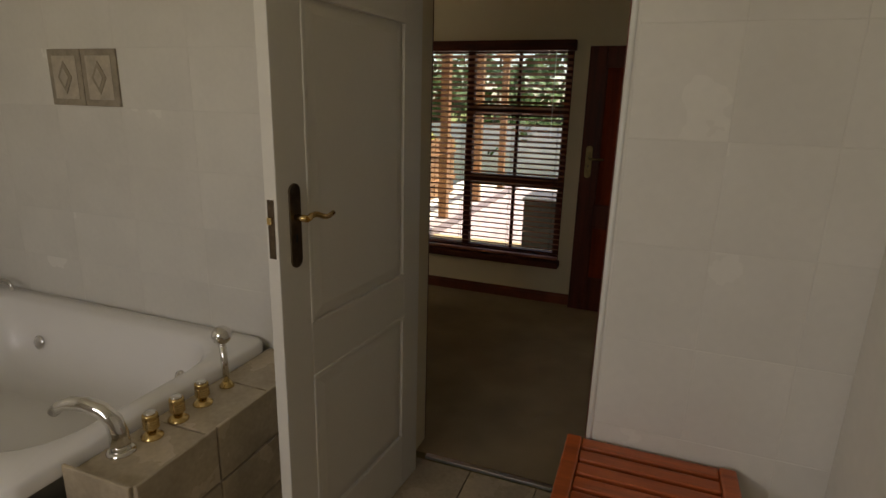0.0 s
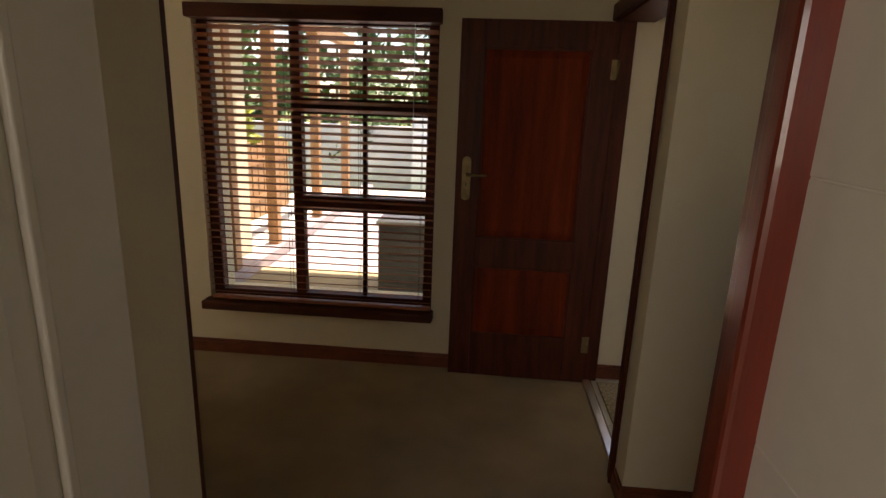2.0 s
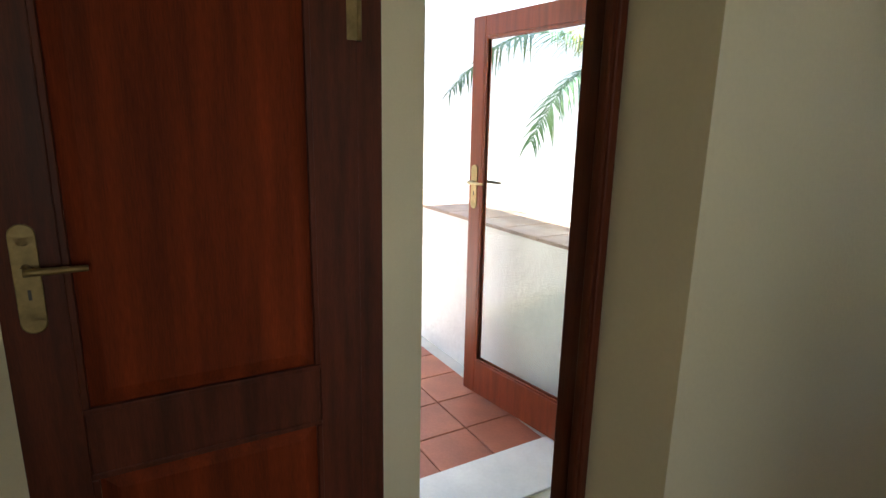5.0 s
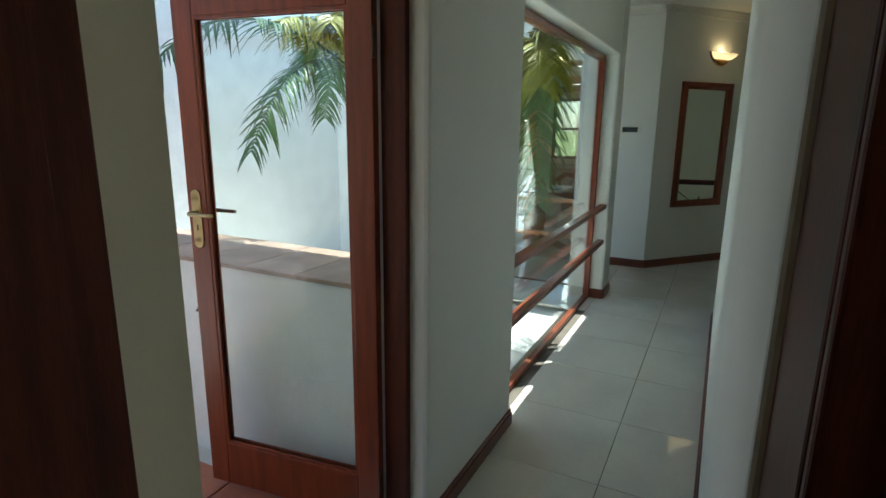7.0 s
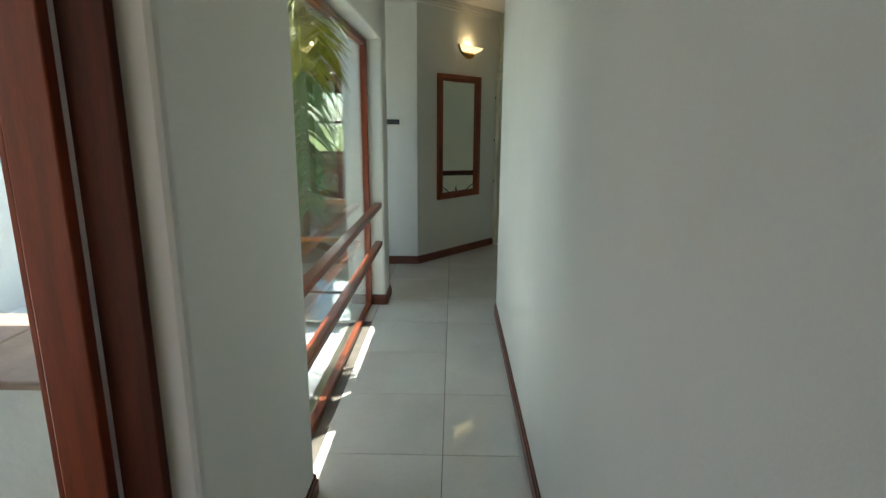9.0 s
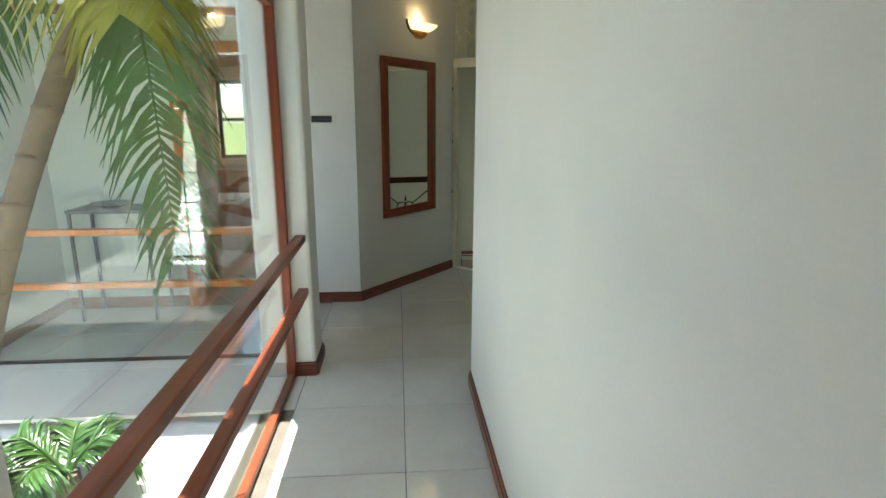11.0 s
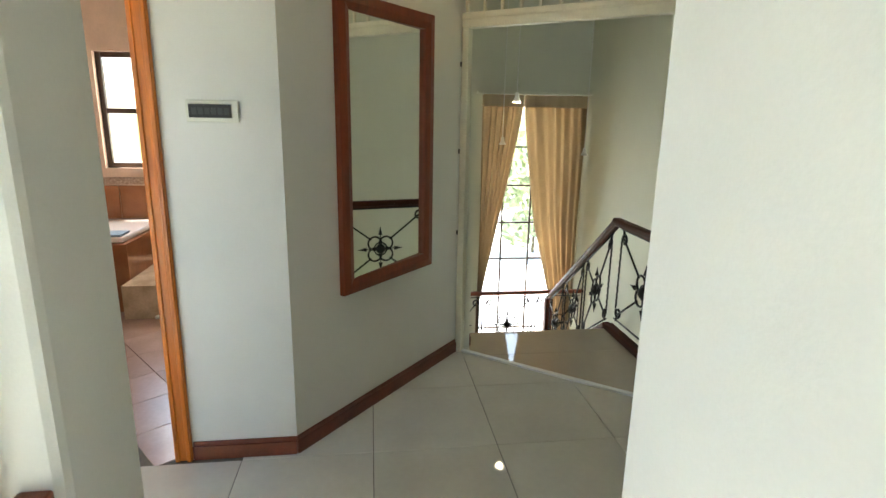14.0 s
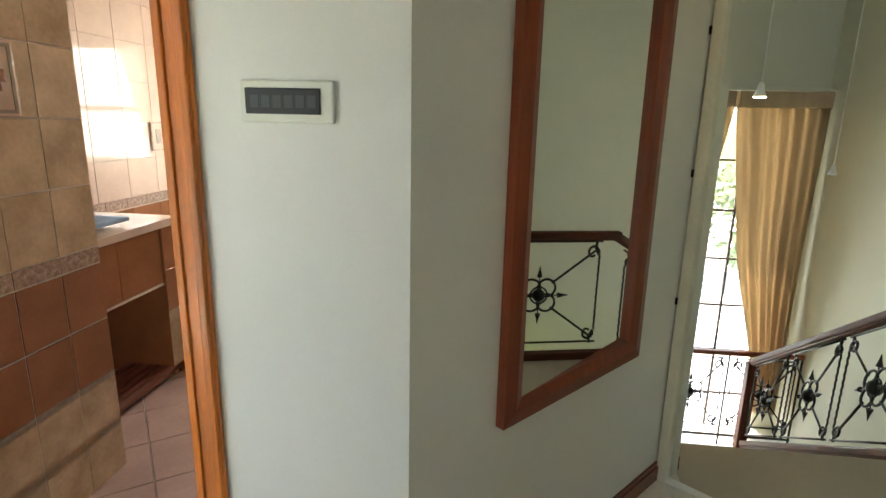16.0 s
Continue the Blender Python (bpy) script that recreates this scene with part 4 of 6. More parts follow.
def bay(parent, u0, u1, level, slope, place, name="iron_panel"):
    """One bay of wrought iron between two uprights: rosette, diagonals, scrolls and twisted rods. level(u) is the foot's height."""
    w, h = u1 - u0, 0.70
    cu, cv = (u0 + u1) / 2, 0.40

    def P(u, v):
        return place(u, level(u) + v)

    panel = part(name, bm_tube(bmesh.new(), [P(u0 + 0.015, 0.755), P(u1 - 0.015, 0.755)], 0.007, 6), IRON, parent)
    part("bottom_bar", bm_tube(bmesh.new(), [P(u0 + 0.015, 0.075), P(u1 - 0.015, 0.075)], 0.007, 6), IRON, panel)
    for s in (-1, 1):
        uu = cu + s * (w / 2 - 0.03)
        part("twisted_rod", bm_tube(bmesh.new(), [P(uu, 0.16 + 0.50 * k / 40) + Vector((0.0020 * math.cos(k * 1.6), 0.0020 * math.sin(k * 1.6), 0)) for k in range(41)], 0.0068, 5), IRON, panel)
        for base, dv in ((0.155, -1), (0.665, 1)):
            pts = []
            for k in range(19):
                a = k / 18 * 1.75 * math.pi
                r = 0.040 * (1 - 0.55 * k / 18)
                pts.append(P(uu - s * 0.004 - s * (0.040 - r * math.cos(a)), base + dv * (0.016 + r * math.sin(a) * 1.2)))
            part("scroll", bm_tube(bmesh.new(), pts, 0.0095, 6, 0.007), IRON, panel)
            part("stub", bm_tube(bmesh.new(), [P(uu - s * 0.004, base), P(uu - s * 0.03, base + dv * 0.05), P(uu - s * 0.02, base + dv * 0.088)], 0.0095, 6), IRON, panel)
    for su in (-1, 1):
        for sv in (-1, 1):
            part("diagonal", bm_tube(bmesh.new(), [P(cu + su * 0.082, cv + sv * 0.082), P(cu + su * (w / 2 - 0.05), cv + sv * (0.29 if sv < 0 else 0.30))], 0.0075, 6), IRON, panel)
            a0 = math.atan2(sv, su)
            pts = [P(cu + 0.070 * math.cos(a0) + 0.058 * math.cos(2 * math.pi * k / 20), cv + 0.070 * math.sin(a0) + 0.058 * math.sin(2 * math.pi * k / 20)) for k in range(21)]
            part("petal", bm_tube(bmesh.new(), pts, 0.0078, 6), IRON, panel)
    for a in (0, 90, 180, 270):
        d = Vector((math.cos(radians(a)), math.sin(radians(a))))
        bm = bmesh.new()
        prof = ((0.075, 0.004), (0.10, 0.006), (0.135, 0.017))
        bm_tube(bm, [P(cu + d.x * r, cv + d.y * r) for r, _ in prof], 0.004, 6)
        bm_tube(bm, [P(cu + d.x * r, cv + d.y * r) for r in (0.125, 0.145, 0.165, 0.195)], 0.018, 7, 0.002)
        part("bud", bm, IRON, panel)
    bm = bmesh.new()
    c = P(cu, cv)
    bmesh.ops.create_uvsphere(bm, u_segments=14, v_segments=8, radius=0.042, matrix=Matrix.Translation(c))
    part("boss", bm, IRON, panel)
    pts = [P(cu + 0.056 * math.cos(2 * math.pi * k / 16), cv + 0.056 * math.sin(2 * math.pi * k / 16)) for k in range(17)]
    part("ring", bm_tube(bmesh.new(), pts, 0.006, 6), IRON, panel)


def rail_bar(parent, name, p0, p1, w, h, mat):
    """A moulded wooden rail from p0 to p1, which are on its top."""
    p0, p1 = Vector(p0), Vector(p1)
    d = p1 - p0
    bm = bmesh.new()
    m = Matrix.Translation(p0) @ Matrix.Rotation(math.atan2(d.y, d.x), 4, "Z") @ Matrix.Rotation(-math.atan2(d.z, math.hypot(d.x, d.y)), 4, "Y")
    bm_box(bm, 0, d.length, -w / 2, w / 2, -h, 0, 0.012, m)
    bm_box(bm, 0, d.length, -w * 0.32, w * 0.32, -h - 0.012, -h + 0.002, 0.003, m)
    return part(name, bm, mat, parent)


C0 = Vector((8.36, 2.392, 0))
land_rail = thing("landing_balustrade", (0, 0, 0), "wrought-iron balustrade with a dark wooden handrail on the landing", "balustrade")
rail_bar(land_rail, "handrail", (7.17, 2.395, 0.865), (8.37, 2.395, 0.865), 0.065, 0.045, MAHOGANY_H)
rail_bar(land_rail, "base_rail", (7.17, 2.395, 0.052), (8.34, 2.395, 0.052), 0.075, 0.05, MAHOGANY_H)
bay(land_rail, 7.44, 8.27, lambda u: 0.045, 0, lambda u, z: Vector((u, 2.395, z)))
part("end_post", bm_tube(bmesh.new(), [(7.22, 2.395, 0.05), (7.22, 2.395, 0.83)], 0.012, 6), IRON, land_rail)

NEW = Vector((10.70, 2.06, 0))
sd = NEW - C0
slen = sd.length
sdir = sd.normalized()
Z0, Z1 = 0.845, -0.53
drop = (Z1 - Z0) / slen
stair_rail = thing("stair_balustrade", (0, 0, 0), "wrought-iron balustrade with a sloping dark wooden handrail on the stairs", "balustrade")
rail_bar(stair_rail, "handrail", (C0.x - 0.02, C0.y, Z0 + 0.02), (NEW.x, NEW.y, Z1), 0.065, 0.045, MAHOGANY_H)
part("newel", box(NEW.x - 0.045, NEW.x + 0.045, NEW.y - 0.045, NEW.y + 0.045, -RISE * STEPS, Z1 - 0.03, 0.008), MAHOGANY, stair_rail, "square dark wooden newel post")
for k in range(3):
    u0 = 0.03 + k * (slen - 0.10) / 3
    bay(stair_rail, u0, u0 + (slen - 0.10) / 3 - 0.03, lambda u: Z0 - 0.835 + drop * u, drop, lambda u, z: C0 + sdir * u + Vector((0, 0, z)))
rail_bar(stair_rail, "base_rail", (C0.x + 0.02, C0.y, Z0 - 0.80), (NEW.x - 0.04, NEW.y, Z1 - 0.80), 0.06, 0.05, MAHOGANY_H)

far_rail = thing("half_landing_balustrade", (0, 0, 0), "wrought-iron balustrade with a thin wooden handrail before the tall window", "balustrade")
FX, FZ = 10.745, -0.475
rail_bar(far_rail, "handrail", (FX, 1.61, FZ), (FX, 3.51, FZ), 0.05, 0.035, CHERRY_Y)
for k in range(3):
    u0 = 1.63 + 0.625 * k
    bay(far_rail, u0, u0 + 0.60, lambda u: FZ - 0.83, 0, lambda u, z: Vector((FX, u, z)))
part("base_bar", bm_tube(bmesh.new(), [(FX, 1.61, FZ - 0.86), (FX, 3.51, FZ - 0.86)], 0.012, 6), IRON, far_rail)
for y in (1.62, 2.245, 2.87, 3.50):
    part("upright", bm_tube(bmesh.new(), [(FX, y, -RISE * STEPS), (FX, y, FZ - 0.03)], 0.010, 6), IRON, far_rail)

# tall stair window with steel bars
w4 = thing("window_4", (11.2, 2.33, 0), "tall stairwell window with thin brown bars", "window", kind="structure")
for y0, y1 in ((-0.53, -0.495), (0.495, 0.53)):
    part("frame", box(-0.02, 0.02, y0, y1, -2.2, 1.72, 0.003), STEEL_DARK, w4)
for z0, z1 in ((-2.2, -2.165), (1.685, 1.72)):
    part("frame", box(-0.02, 0.02, -0.4945, 0.4945, z0, z1, 0.003), STEEL_DARK, w4)
for y in (-0.12, 0.235):
    part("bar", box(-0.012, 0.012, y - 0.011, y + 0.011, -2.164, 1.684, 0.002), STEEL_DARK, w4)
for k in range(8):
    z = -2.06 + 0.468 * k
    part("bar", box(-0.0125, 0.0125, -0.494, 0.494, z - 0.010, z + 0.010, 0.002), STEEL_DARK, w4)
p = part("pane", box(0.014, 0.018, -0.494, 0.494, -2.164, 1.684), GLASS, w4)
p.visible_shadow = False


def curtain(name, outer, top_in, mid, foot, label, seed):
    """A pleated curtain: its outer edge hangs straight, the inner edge is drawn aside towards the foot."""
    t = thing(name, (10.97, outer, 1.82), label, "curtain", "curtains at the stair window")
    rnd = random.Random(seed)
    n, rows = 110, 46
    ph = [rnd.uniform(0, 6.28) for _ in range(4)]
    bm = bmesh.new()
    grid = []
    for j in range(rows + 1):
        z = 1.80 - 3.0 * j / rows
        if z > mid[1]:
            f = (top_in[1] - z) / (top_in[1] - mid[1])
            inner = top_in[0] + (mid[0] - top_in[0]) * max(f, 0) ** 1.15
        else:
            f = min((mid[1] - z) / (mid[1] - foot[1]), 1)
            inner = mid[0] + (foot[0] - mid[0]) * f
        row = []
        for k in range(n + 1):
            s = k / n
            edge = outer + (inner - outer) * 0.10 * max(0.0, 1.2 - z) / 3.0
            y = edge + (inner - edge) * s
            depth = 0.024 * math.sin(s * 36 + 2.2 * math.sin(s * 5 + ph[3]) + ph[0] + 0.6 * math.sin(j * 0.10 + ph[1])) + 0.020 * math.sin(s * 15 + ph[2] + j * 0.05)
            if z > 1.70:
                depth *= 0.5
            row.append(bm.verts.new((depth, y - outer, z - 1.82)))
        grid.append(row)
    for j in range(rows):
        for k in range(n):
            f = bm.faces.new((grid[j][k], grid[j][k + 1], grid[j + 1][k + 1], grid[j + 1][k]))
            f.smooth = True
    bmesh.ops.solidify(bm, geom=bm.faces[:], thickness=0.002)
    part("cloth", bm, CURTAIN, t)
    bm = bmesh.new()
    y0, y1 = sorted((0.0, top_in[0] - outer))
    bm_box(bm, -0.042, 0.042, y0, y1, -0.14, 0.0, 0.015)
    part("heading", bm, CURTAIN, t, "gathered heading band")


curtain("curtain", 2.90, (2.425, 1.66), (2.67, 0.30), (2.88, -0.75), "golden beige curtain drawn aside at the tall window", 3)
curtain("curtain", 1.645, (2.405, 1.66), (2.22, 0.30), (1.95, -0.75), "golden beige curtain drawn aside at the tall window", 8)
rod = thing("curtain_rail", (10.97, 2.3, 1.84), "pale painted curtain rail over the stair window", "curtain rail")
part("rail", box(-0.02, 0.13, -0.70, 0.66, -0.015, 0.012, 0.003), PLASTER_STAIR, rod)

LAMP_GLOW = glowing("halogen_glow", (1.0, 0.86, 0.62), 14.0)


def pendant(x, y, z, lit, top=4.4):
    t = thing("pendant_lamp", (x, y, z), "slim white pendant lamp on a long cable" + (", switched on" if lit else ", switched off"), "lamp", "pendant lamps in the stairwell")
    part("cable", bm_tube(bmesh.new(), [(0, 0, 0.07), (0, 0, top - z)], 0.004, 6), PVC, t)
    part("shade", bm_lathe(bmesh.new(), [(0.012, 0.075), (0.016, 0.06), (0.020, 0.03), (0.036, 0.0), (0.033, 0.0), (0.016, 0.032)], None, 18), PVC, t)
    part("bulb", bm_lathe(bmesh.new(), [(0.030, -0.004), (0.031, 0.006), (0.014, 0.02)], None, 16), LAMP_GLOW if lit else PVC, t)


pendant(9.10, 2.995, 1.69, True)
pendant(10.25, 1.93, 1.19, False)
pendant(10.1, 2.86, 1.30, False)

# ---- lobby: security gate, mirror, wall lamp, switchboard ----
GA, GB = Vector((8.058, 3.614, 0)), Vector((6.975, 2.24, 0))
GD = (GB - GA).normalized()
GM = Matrix.Translation(GA) @ Matrix.Rotation(math.atan2(GD.y, GD.x), 4, "Z")
GL = (GB - GA).length
gate = thing("security_gate", GM, "cream-painted folding security gate pushed open, with a trellis over it", "security gate")
part("post", box(0.0, 0.045, -0.025, 0.025, 0.0, 2.08, 0.004), GATE_PAINT, gate)
part("top_track", box(0.0, GL, -0.03, 0.03, 2.08, 2.165, 0.004), GATE_PAINT, gate)
part("top_lip", box(0.0, GL, -0.036, 0.036, 2.128, 2.138, 0.002), GATE_PAINT, gate)
part("floor_track", box(0.0, GL, -0.017, 0.017, 0.0005, 0.016, 0.004), PVC, gate)
part("lock_post", box(1.385, 1.435, -0.026, 0.026, 0.012, 2.075, 0.004), GATE_PAINT, gate)
for k in range(9):
    s = 1.452 + k * 0.034
    part("bar", box(s - 0.0125, s + 0.0125, -0.012, 0.012, 0.03, 2.07, 0.003), GATE_PAINT, gate)
for j in range(6):
    for side in (-1, 1):
        z = 0.10 + 0.345 * j + (0.09 if side > 0 else 0)
        for k in range(8):
            s = 1.452 + k * 0.034
            bm = bmesh.new()
            bm_tube(bm, [(s, side * 0.017, z), (s + 0.017, side * 0.017, z + 0.15), (s + 0.034, side * 0.017, z + 0.01)], 0.006, 5, None, 0.4)
            part("link", bm, GATE_PAINT, gate)
        part("crossbar", bm_tube(bmesh.new(), [(1.445, side * 0.024, z + 0.004), (1.735, side * 0.024, z + 0.004)], 0.005, 6), GATE_PAINT, gate)
for z in (0.95, 1.62):
    part("lock", bm_lathe(bmesh.new(), [(0.014, 0), (0.014, 0.008), (0.006, 0.012)], Matrix.Translation((1.41, -0.026, z)) @ Matrix.Rotation(radians(90), 4, "X"), 14), BRASS_DULL, gate)
for s in [0.02 + 0.115 * k for k in range(16)]:
    if s < GL:
        part("trellis_bar", box(s - 0.008, s + 0.008, -0.010, 0.010, 2.166, CEIL, 0.002), GATE_PAINT, gate)
for k in range(15):
    s = 0.02 + 0.115 * k
    for s0, s1 in ((s, s + 0.115), (s + 0.115, s)):
        for z0, z1 in ((2.30, 2.44), (2.44, 2.58), (2.58, 2.72)):
            flip = (z0 == 2.44)
            a, b = (s1, s0) if flip else (s0, s1)
            if max(a, b) < GL:
                part("trellis_link", bm_tube(bmesh.new(), [(a, 0.014 if s0 < s1 else -0.014, z0), (b, 0.014 if s0 < s1 else -0.014, z1)], 0.006, 5), GATE_PAINT, gate)
for k in range(3):
    part("catch", box(-0.008, 0.004, -0.031, -0.026, 0.82 + 0.52 * k, 0.85 + 0.52 * k, 0.002), BLACK, gate)

mirror = thing("wall_mirror", AM, "tall wall mirror in a red-brown wooden frame", "mirror")
mu0, mu1, mz0, mz1, fw = 0.318, 1.078, 0.700, 2.098, 0.078


def mitred(a0, a1, b0, b1, w, t0, t1, name, mat, parent):
    """Four frame boards with mitred corners round a rectangle in the x-z plane."""
    o = [(a0, b0), (a1, b0), (a1, b1), (a0, b1)]
    i = [(a0 + w, b0 + w), (a1 - w, b0 + w), (a1 - w, b1 - w), (a0 + w, b1 - w)]
    mid = [((p[0] * 0.45 + q[0] * 0.55), (p[1] * 0.45 + q[1] * 0.55)) for p, q in zip(o, i)]
    for k in range(4):
        l = (k + 1) % 4
        bm = bmesh.new()
        sec = []
        for e in (k, l):
            sec.append([bm.verts.new((c[0], y, c[1])) for c, y in ((o[e], t0), (o[e], t1 + 0.008), (mid[e], t1), (i[e], t1 + 0.012), (i[e], t0))])
        for q in range(5):
            bm.faces.new((sec[0][q], sec[0][(q + 1) % 5], sec[1][(q + 1) % 5], sec[1][q]))
        bm.faces.new(sec[0])
        bm.faces.new(sec[1][::-1])
        part(name, bm, mat, parent)


mitred(mu0, mu1, mz0, mz1, fw, -0.002, -0.040, "frame_board", CHERRY, mirror)
gw = (mu1 - mu0) / 2 - fw + 0.005
part("mirror_glass", bm_box(bmesh.new(), -gw, gw, -0.003, 0.003, mz0 + fw - 0.005, mz1 - fw + 0.005, 0,
                            Matrix.Translation(((mu0 + mu1) / 2, -0.0155, 0)) @ Matrix.Rotation(radians(2.0), 4, "Z")), MIRROR, mirror, "clear mirror glass")

sconce = thing("wall_lamp", AM @ Matrix.Translation((0.84, 0, 2.435)), "brass wall lamp with a pointed frosted glass shell, switched on", "lamp")
SHADE_GLOW = glowing("lamp_shade_glow", (1.0, 0.72, 0.33), 0.3)


def shell(width, reach, depth, dip, thick, drop=0.0):
    """A half bowl against a wall: a pointed rim that dips towards its tip, over a curved belly."""
    bm = bmesh.new()
    rings = []
    for k in range(10):
        f = 0.06 + 0.94 * k / 9
        r = f ** 0.62
        ring = []
        for q in range(25):
            a = math.pi * q / 24
            out = math.sin(a) ** 1.35
            ring.append(bm.verts.new((width / 2 * math.cos(a) * r, -0.006 - reach * out * r, -depth * (1 - f ** 1.7) - dip * out * f - drop)))
        rings.append(ring)
    for a, b in zip(rings, rings[1:]):
        for q in range(24):
            f = bm.faces.new((a[q], a[q + 1], b[q + 1], b[q]))
            f.smooth = True
    bmesh.ops.solidify(bm, geom=bm.faces[:], thickness=thick)
    return bm


part("shade", shell(0.30, 0.21, 0.095, 0.045, 0.004), SHADE_GLOW, sconce, "frosted glass shell")
part("lower_petal", shell(0.20, 0.10, 0.075, 0.02, 0.003, 0.075), BRASS, sconce, "polished brass petal under the glass")
part("wall_band", bm_tube(bmesh.new(), [(0.158 * math.cos(math.pi * (1 + k / 16)), -0.006, 0.125 * math.sin(math.pi * (1 + k / 16)) + 0.004) for k in range(17)], 0.011, 8), BRONZE, sconce, "dark bronze band along the wall")
part("back_plate", bm_lathe(bmesh.new(), [(0.045, 0), (0.045, 0.010), (0.03, 0.018)], Matrix.Translation((0, 0, -0.09)) @ Matrix.Rotation(radians(90), 4, "X"), 20), BRONZE, sconce)
lamp = new("wall_lamp_light", bpy.data.lights.new("wall_lamp_light", "POINT"))
lamp.data.energy, lamp.data.color, lamp.data.shadow_soft_size = 0.3, (1.0, 0.68, 0.34), 0.025
lamp.matrix_world = AM @ Matrix.Translation((0.84, -0.06, 2.45))

board = thing("distribution_board", (6.965, 4.808, 1.575), "small cream flush switchboard with a smoked black window", "switchboard")
part("surround", box(-0.014, -0.001, -0.102, 0.102, -0.047, 0.040, 0.004), CREAM_PLASTIC, board)
part("cover", box(-0.019, -0.0142, -0.074, 0.090, -0.029, 0.024, 0.002), BLACK, board)
for k in range(6):
    part("breaker", box(-0.0205, -0.0192, -0.066 + 0.025 * k, -0.047 + 0.025 * k, -0.016, 0.010, 0.0005), material("breaker_grey", (0.05, 0.055, 0.055), 0.4, vary=0.1) if k == 0 else bpy.data.materials["breaker_grey"], board)

camera_dome = thing("alarm_sensor", (5.31, 3.80, 2.60), "small white alarm sensor at the wall's corner", "sensor")
part("body", box(-0.03, 0.03, -0.034, 0.02, -0.05, 0.05, 0.012), PVC, camera_dome)

# console table in the passage
table = thing("console_table", (6.77, 6.42, 0), "slim black metal console table against the passage wall", "table")
part("top", box(-0.17, 0.17, -0.30, 0.30, 0.865, 0.89, 0.004), BOX_GREY, table)
for x in (-0.155, 0.155):
    for y in (-0.28, 0.28):
        part("leg", box(x - 0.011, x + 0.011, y - 0.011, y + 0.011, 0.0, 0.864, 0.002), BOX_GREY, table)
bowl = tagged(link("bowl", bm_lathe(bmesh.new(), [(0.04, 0.8905), (0.06, 0.892), (0.13, 0.915), (0.15, 0.93), (0.143, 0.93), (0.10, 0.912), (0.02, 0.90)], Matrix.Translation((6.77, 6.45, 0)), 24), BOX_GREY),
              "shallow dark bowl on the console table", "bowl")

# ---- ensuite things ----
def course(parent, name, w, h, mat, places, thick=0.004):
    pieces(parent, name, piece_mesh(name, w - 0.002, h - 0.002, thick, 0.001), mat, places)


part_wall = bpy.data.objects["wall_ensuite_partition"]
FACE = Matrix.Rotation(radians(90), 4, "X")
def on_partition(x, z):
    return Matrix.Translation((x, 5.9865, z)) @ FACE
course(part_wall, "lower_tile", 0.20, 0.25, ENS_BEIGE, [on_partition(7.0925 + 0.2025 * k, z) for k in range(4) for z in (0.125, 0.32)])
course(part_wall, "brown_tile", 0.20, 0.235, ENS_BROWN, [on_partition(7.0925 + 0.2025 * k, 0.58 + 0.24 * j) for k in range(4) for j in range(2)])
course(part_wall, "edge_tile", 0.20, 0.03, DECOR_DARK, [on_partition(7.0925 + 0.2025 * k, 0.4475) for k in range(4)])
course(part_wall, "border_tile", 0.20, 0.065, ENS_BORDER, [on_partition(7.0925 + 0.2025 * k, 0.975) for k in range(4)])
course(part_wall, "upper_tile", 0.20, 0.25, ENS_BEIGE, [on_partition(7.0925 + 0.2025 * k, 1.135 + 0.253 * j) for k in range(4) for j in range(7) if not (k == 1 and j == 2)])
decor = part("decor_tile", box(7.325, 7.520, 5.974, 5.984, 1.52, 1.762, 0.002), ENS_PINK, part_wall)
part("decor_border", box(7.335, 7.510, 5.971, 5.9735, 1.53, 1.542), DECOR_DARK, decor)
part("decor_border", box(7.335, 7.510, 5.971, 5.9735, 1.74, 1.752), DECOR_DARK, decor)
part("decor_border", box(7.335, 7.347, 5.971, 5.9735, 1.5425, 1.7395), DECOR_DARK, decor)
part("decor_border", box(7.498, 7.510, 5.971, 5.9735, 1.5425, 1.7395), DECOR_DARK, decor)
for k in range(5):
    part("decor_flower", box(7.385 + 0.018 * k, 7.405 + 0.018 * k, 5.9705, 5.9735, 1.60 + 0.03 * (k % 3), 1.64 + 0.03 * (k % 3), 0.002), ENS_BROWN, decor)

north = bpy.data.objects["wall_ensuite_north"]
def on_north(x, z):
    return Matrix.Translation((x, 6.862, z)) @ FACE
course(north, "wainscot_tile", 0.30, 0.30, ENS_BROWN, [on_north(8.15 + 0.302 * k, 0.15 + 0.302 * j) for k in range(6) for j in range(3)])
course(north, "border_tile", 0.20, 0.065, ENS_BORDER, [on_north(8.05 + 0.202 * k, 0.945) for k in range(9)])
course(north, "wall_tile", 0.30, 0.25, ENS_PINK, [on_north(8.15 + 0.302 * k, 1.105 + 0.252 * j) for k in range(6) for j in range(6)])
motif = part("motif_tile", box(9.467, 9.607, 6.848, 6.856, 1.273, 1.473, 0.002), ENS_BORDER, north)
part("motif_field", box(9.477, 9.597, 6.8462, 6.8479, 1.283, 1.463), ENS_PINK, motif)
part("motif_flower", box(9.512, 9.562, 6.8440, 6.8461, 1.323, 1.423, 0.004), DECOR_DARK, motif)
east = bpy.data.objects["wall_ensuite_east"]
def on_east(y, z):
    return Matrix.Translation((9.892, y, z)) @ Matrix.Rotation(radians(-90), 4, "Z") @ FACE
course(east, "wainscot_tile", 0.30, 0.30, ENS_BROWN, [on_east(5.1 + 0.302 * k, 0.15 + 0.302 * j) for k in range(6) for j in range(3)])
course(east, "border_tile", 0.20, 0.065, ENS_BORDER, [on_east(5.05 + 0.202 * k, 0.945) for k in range(9)])

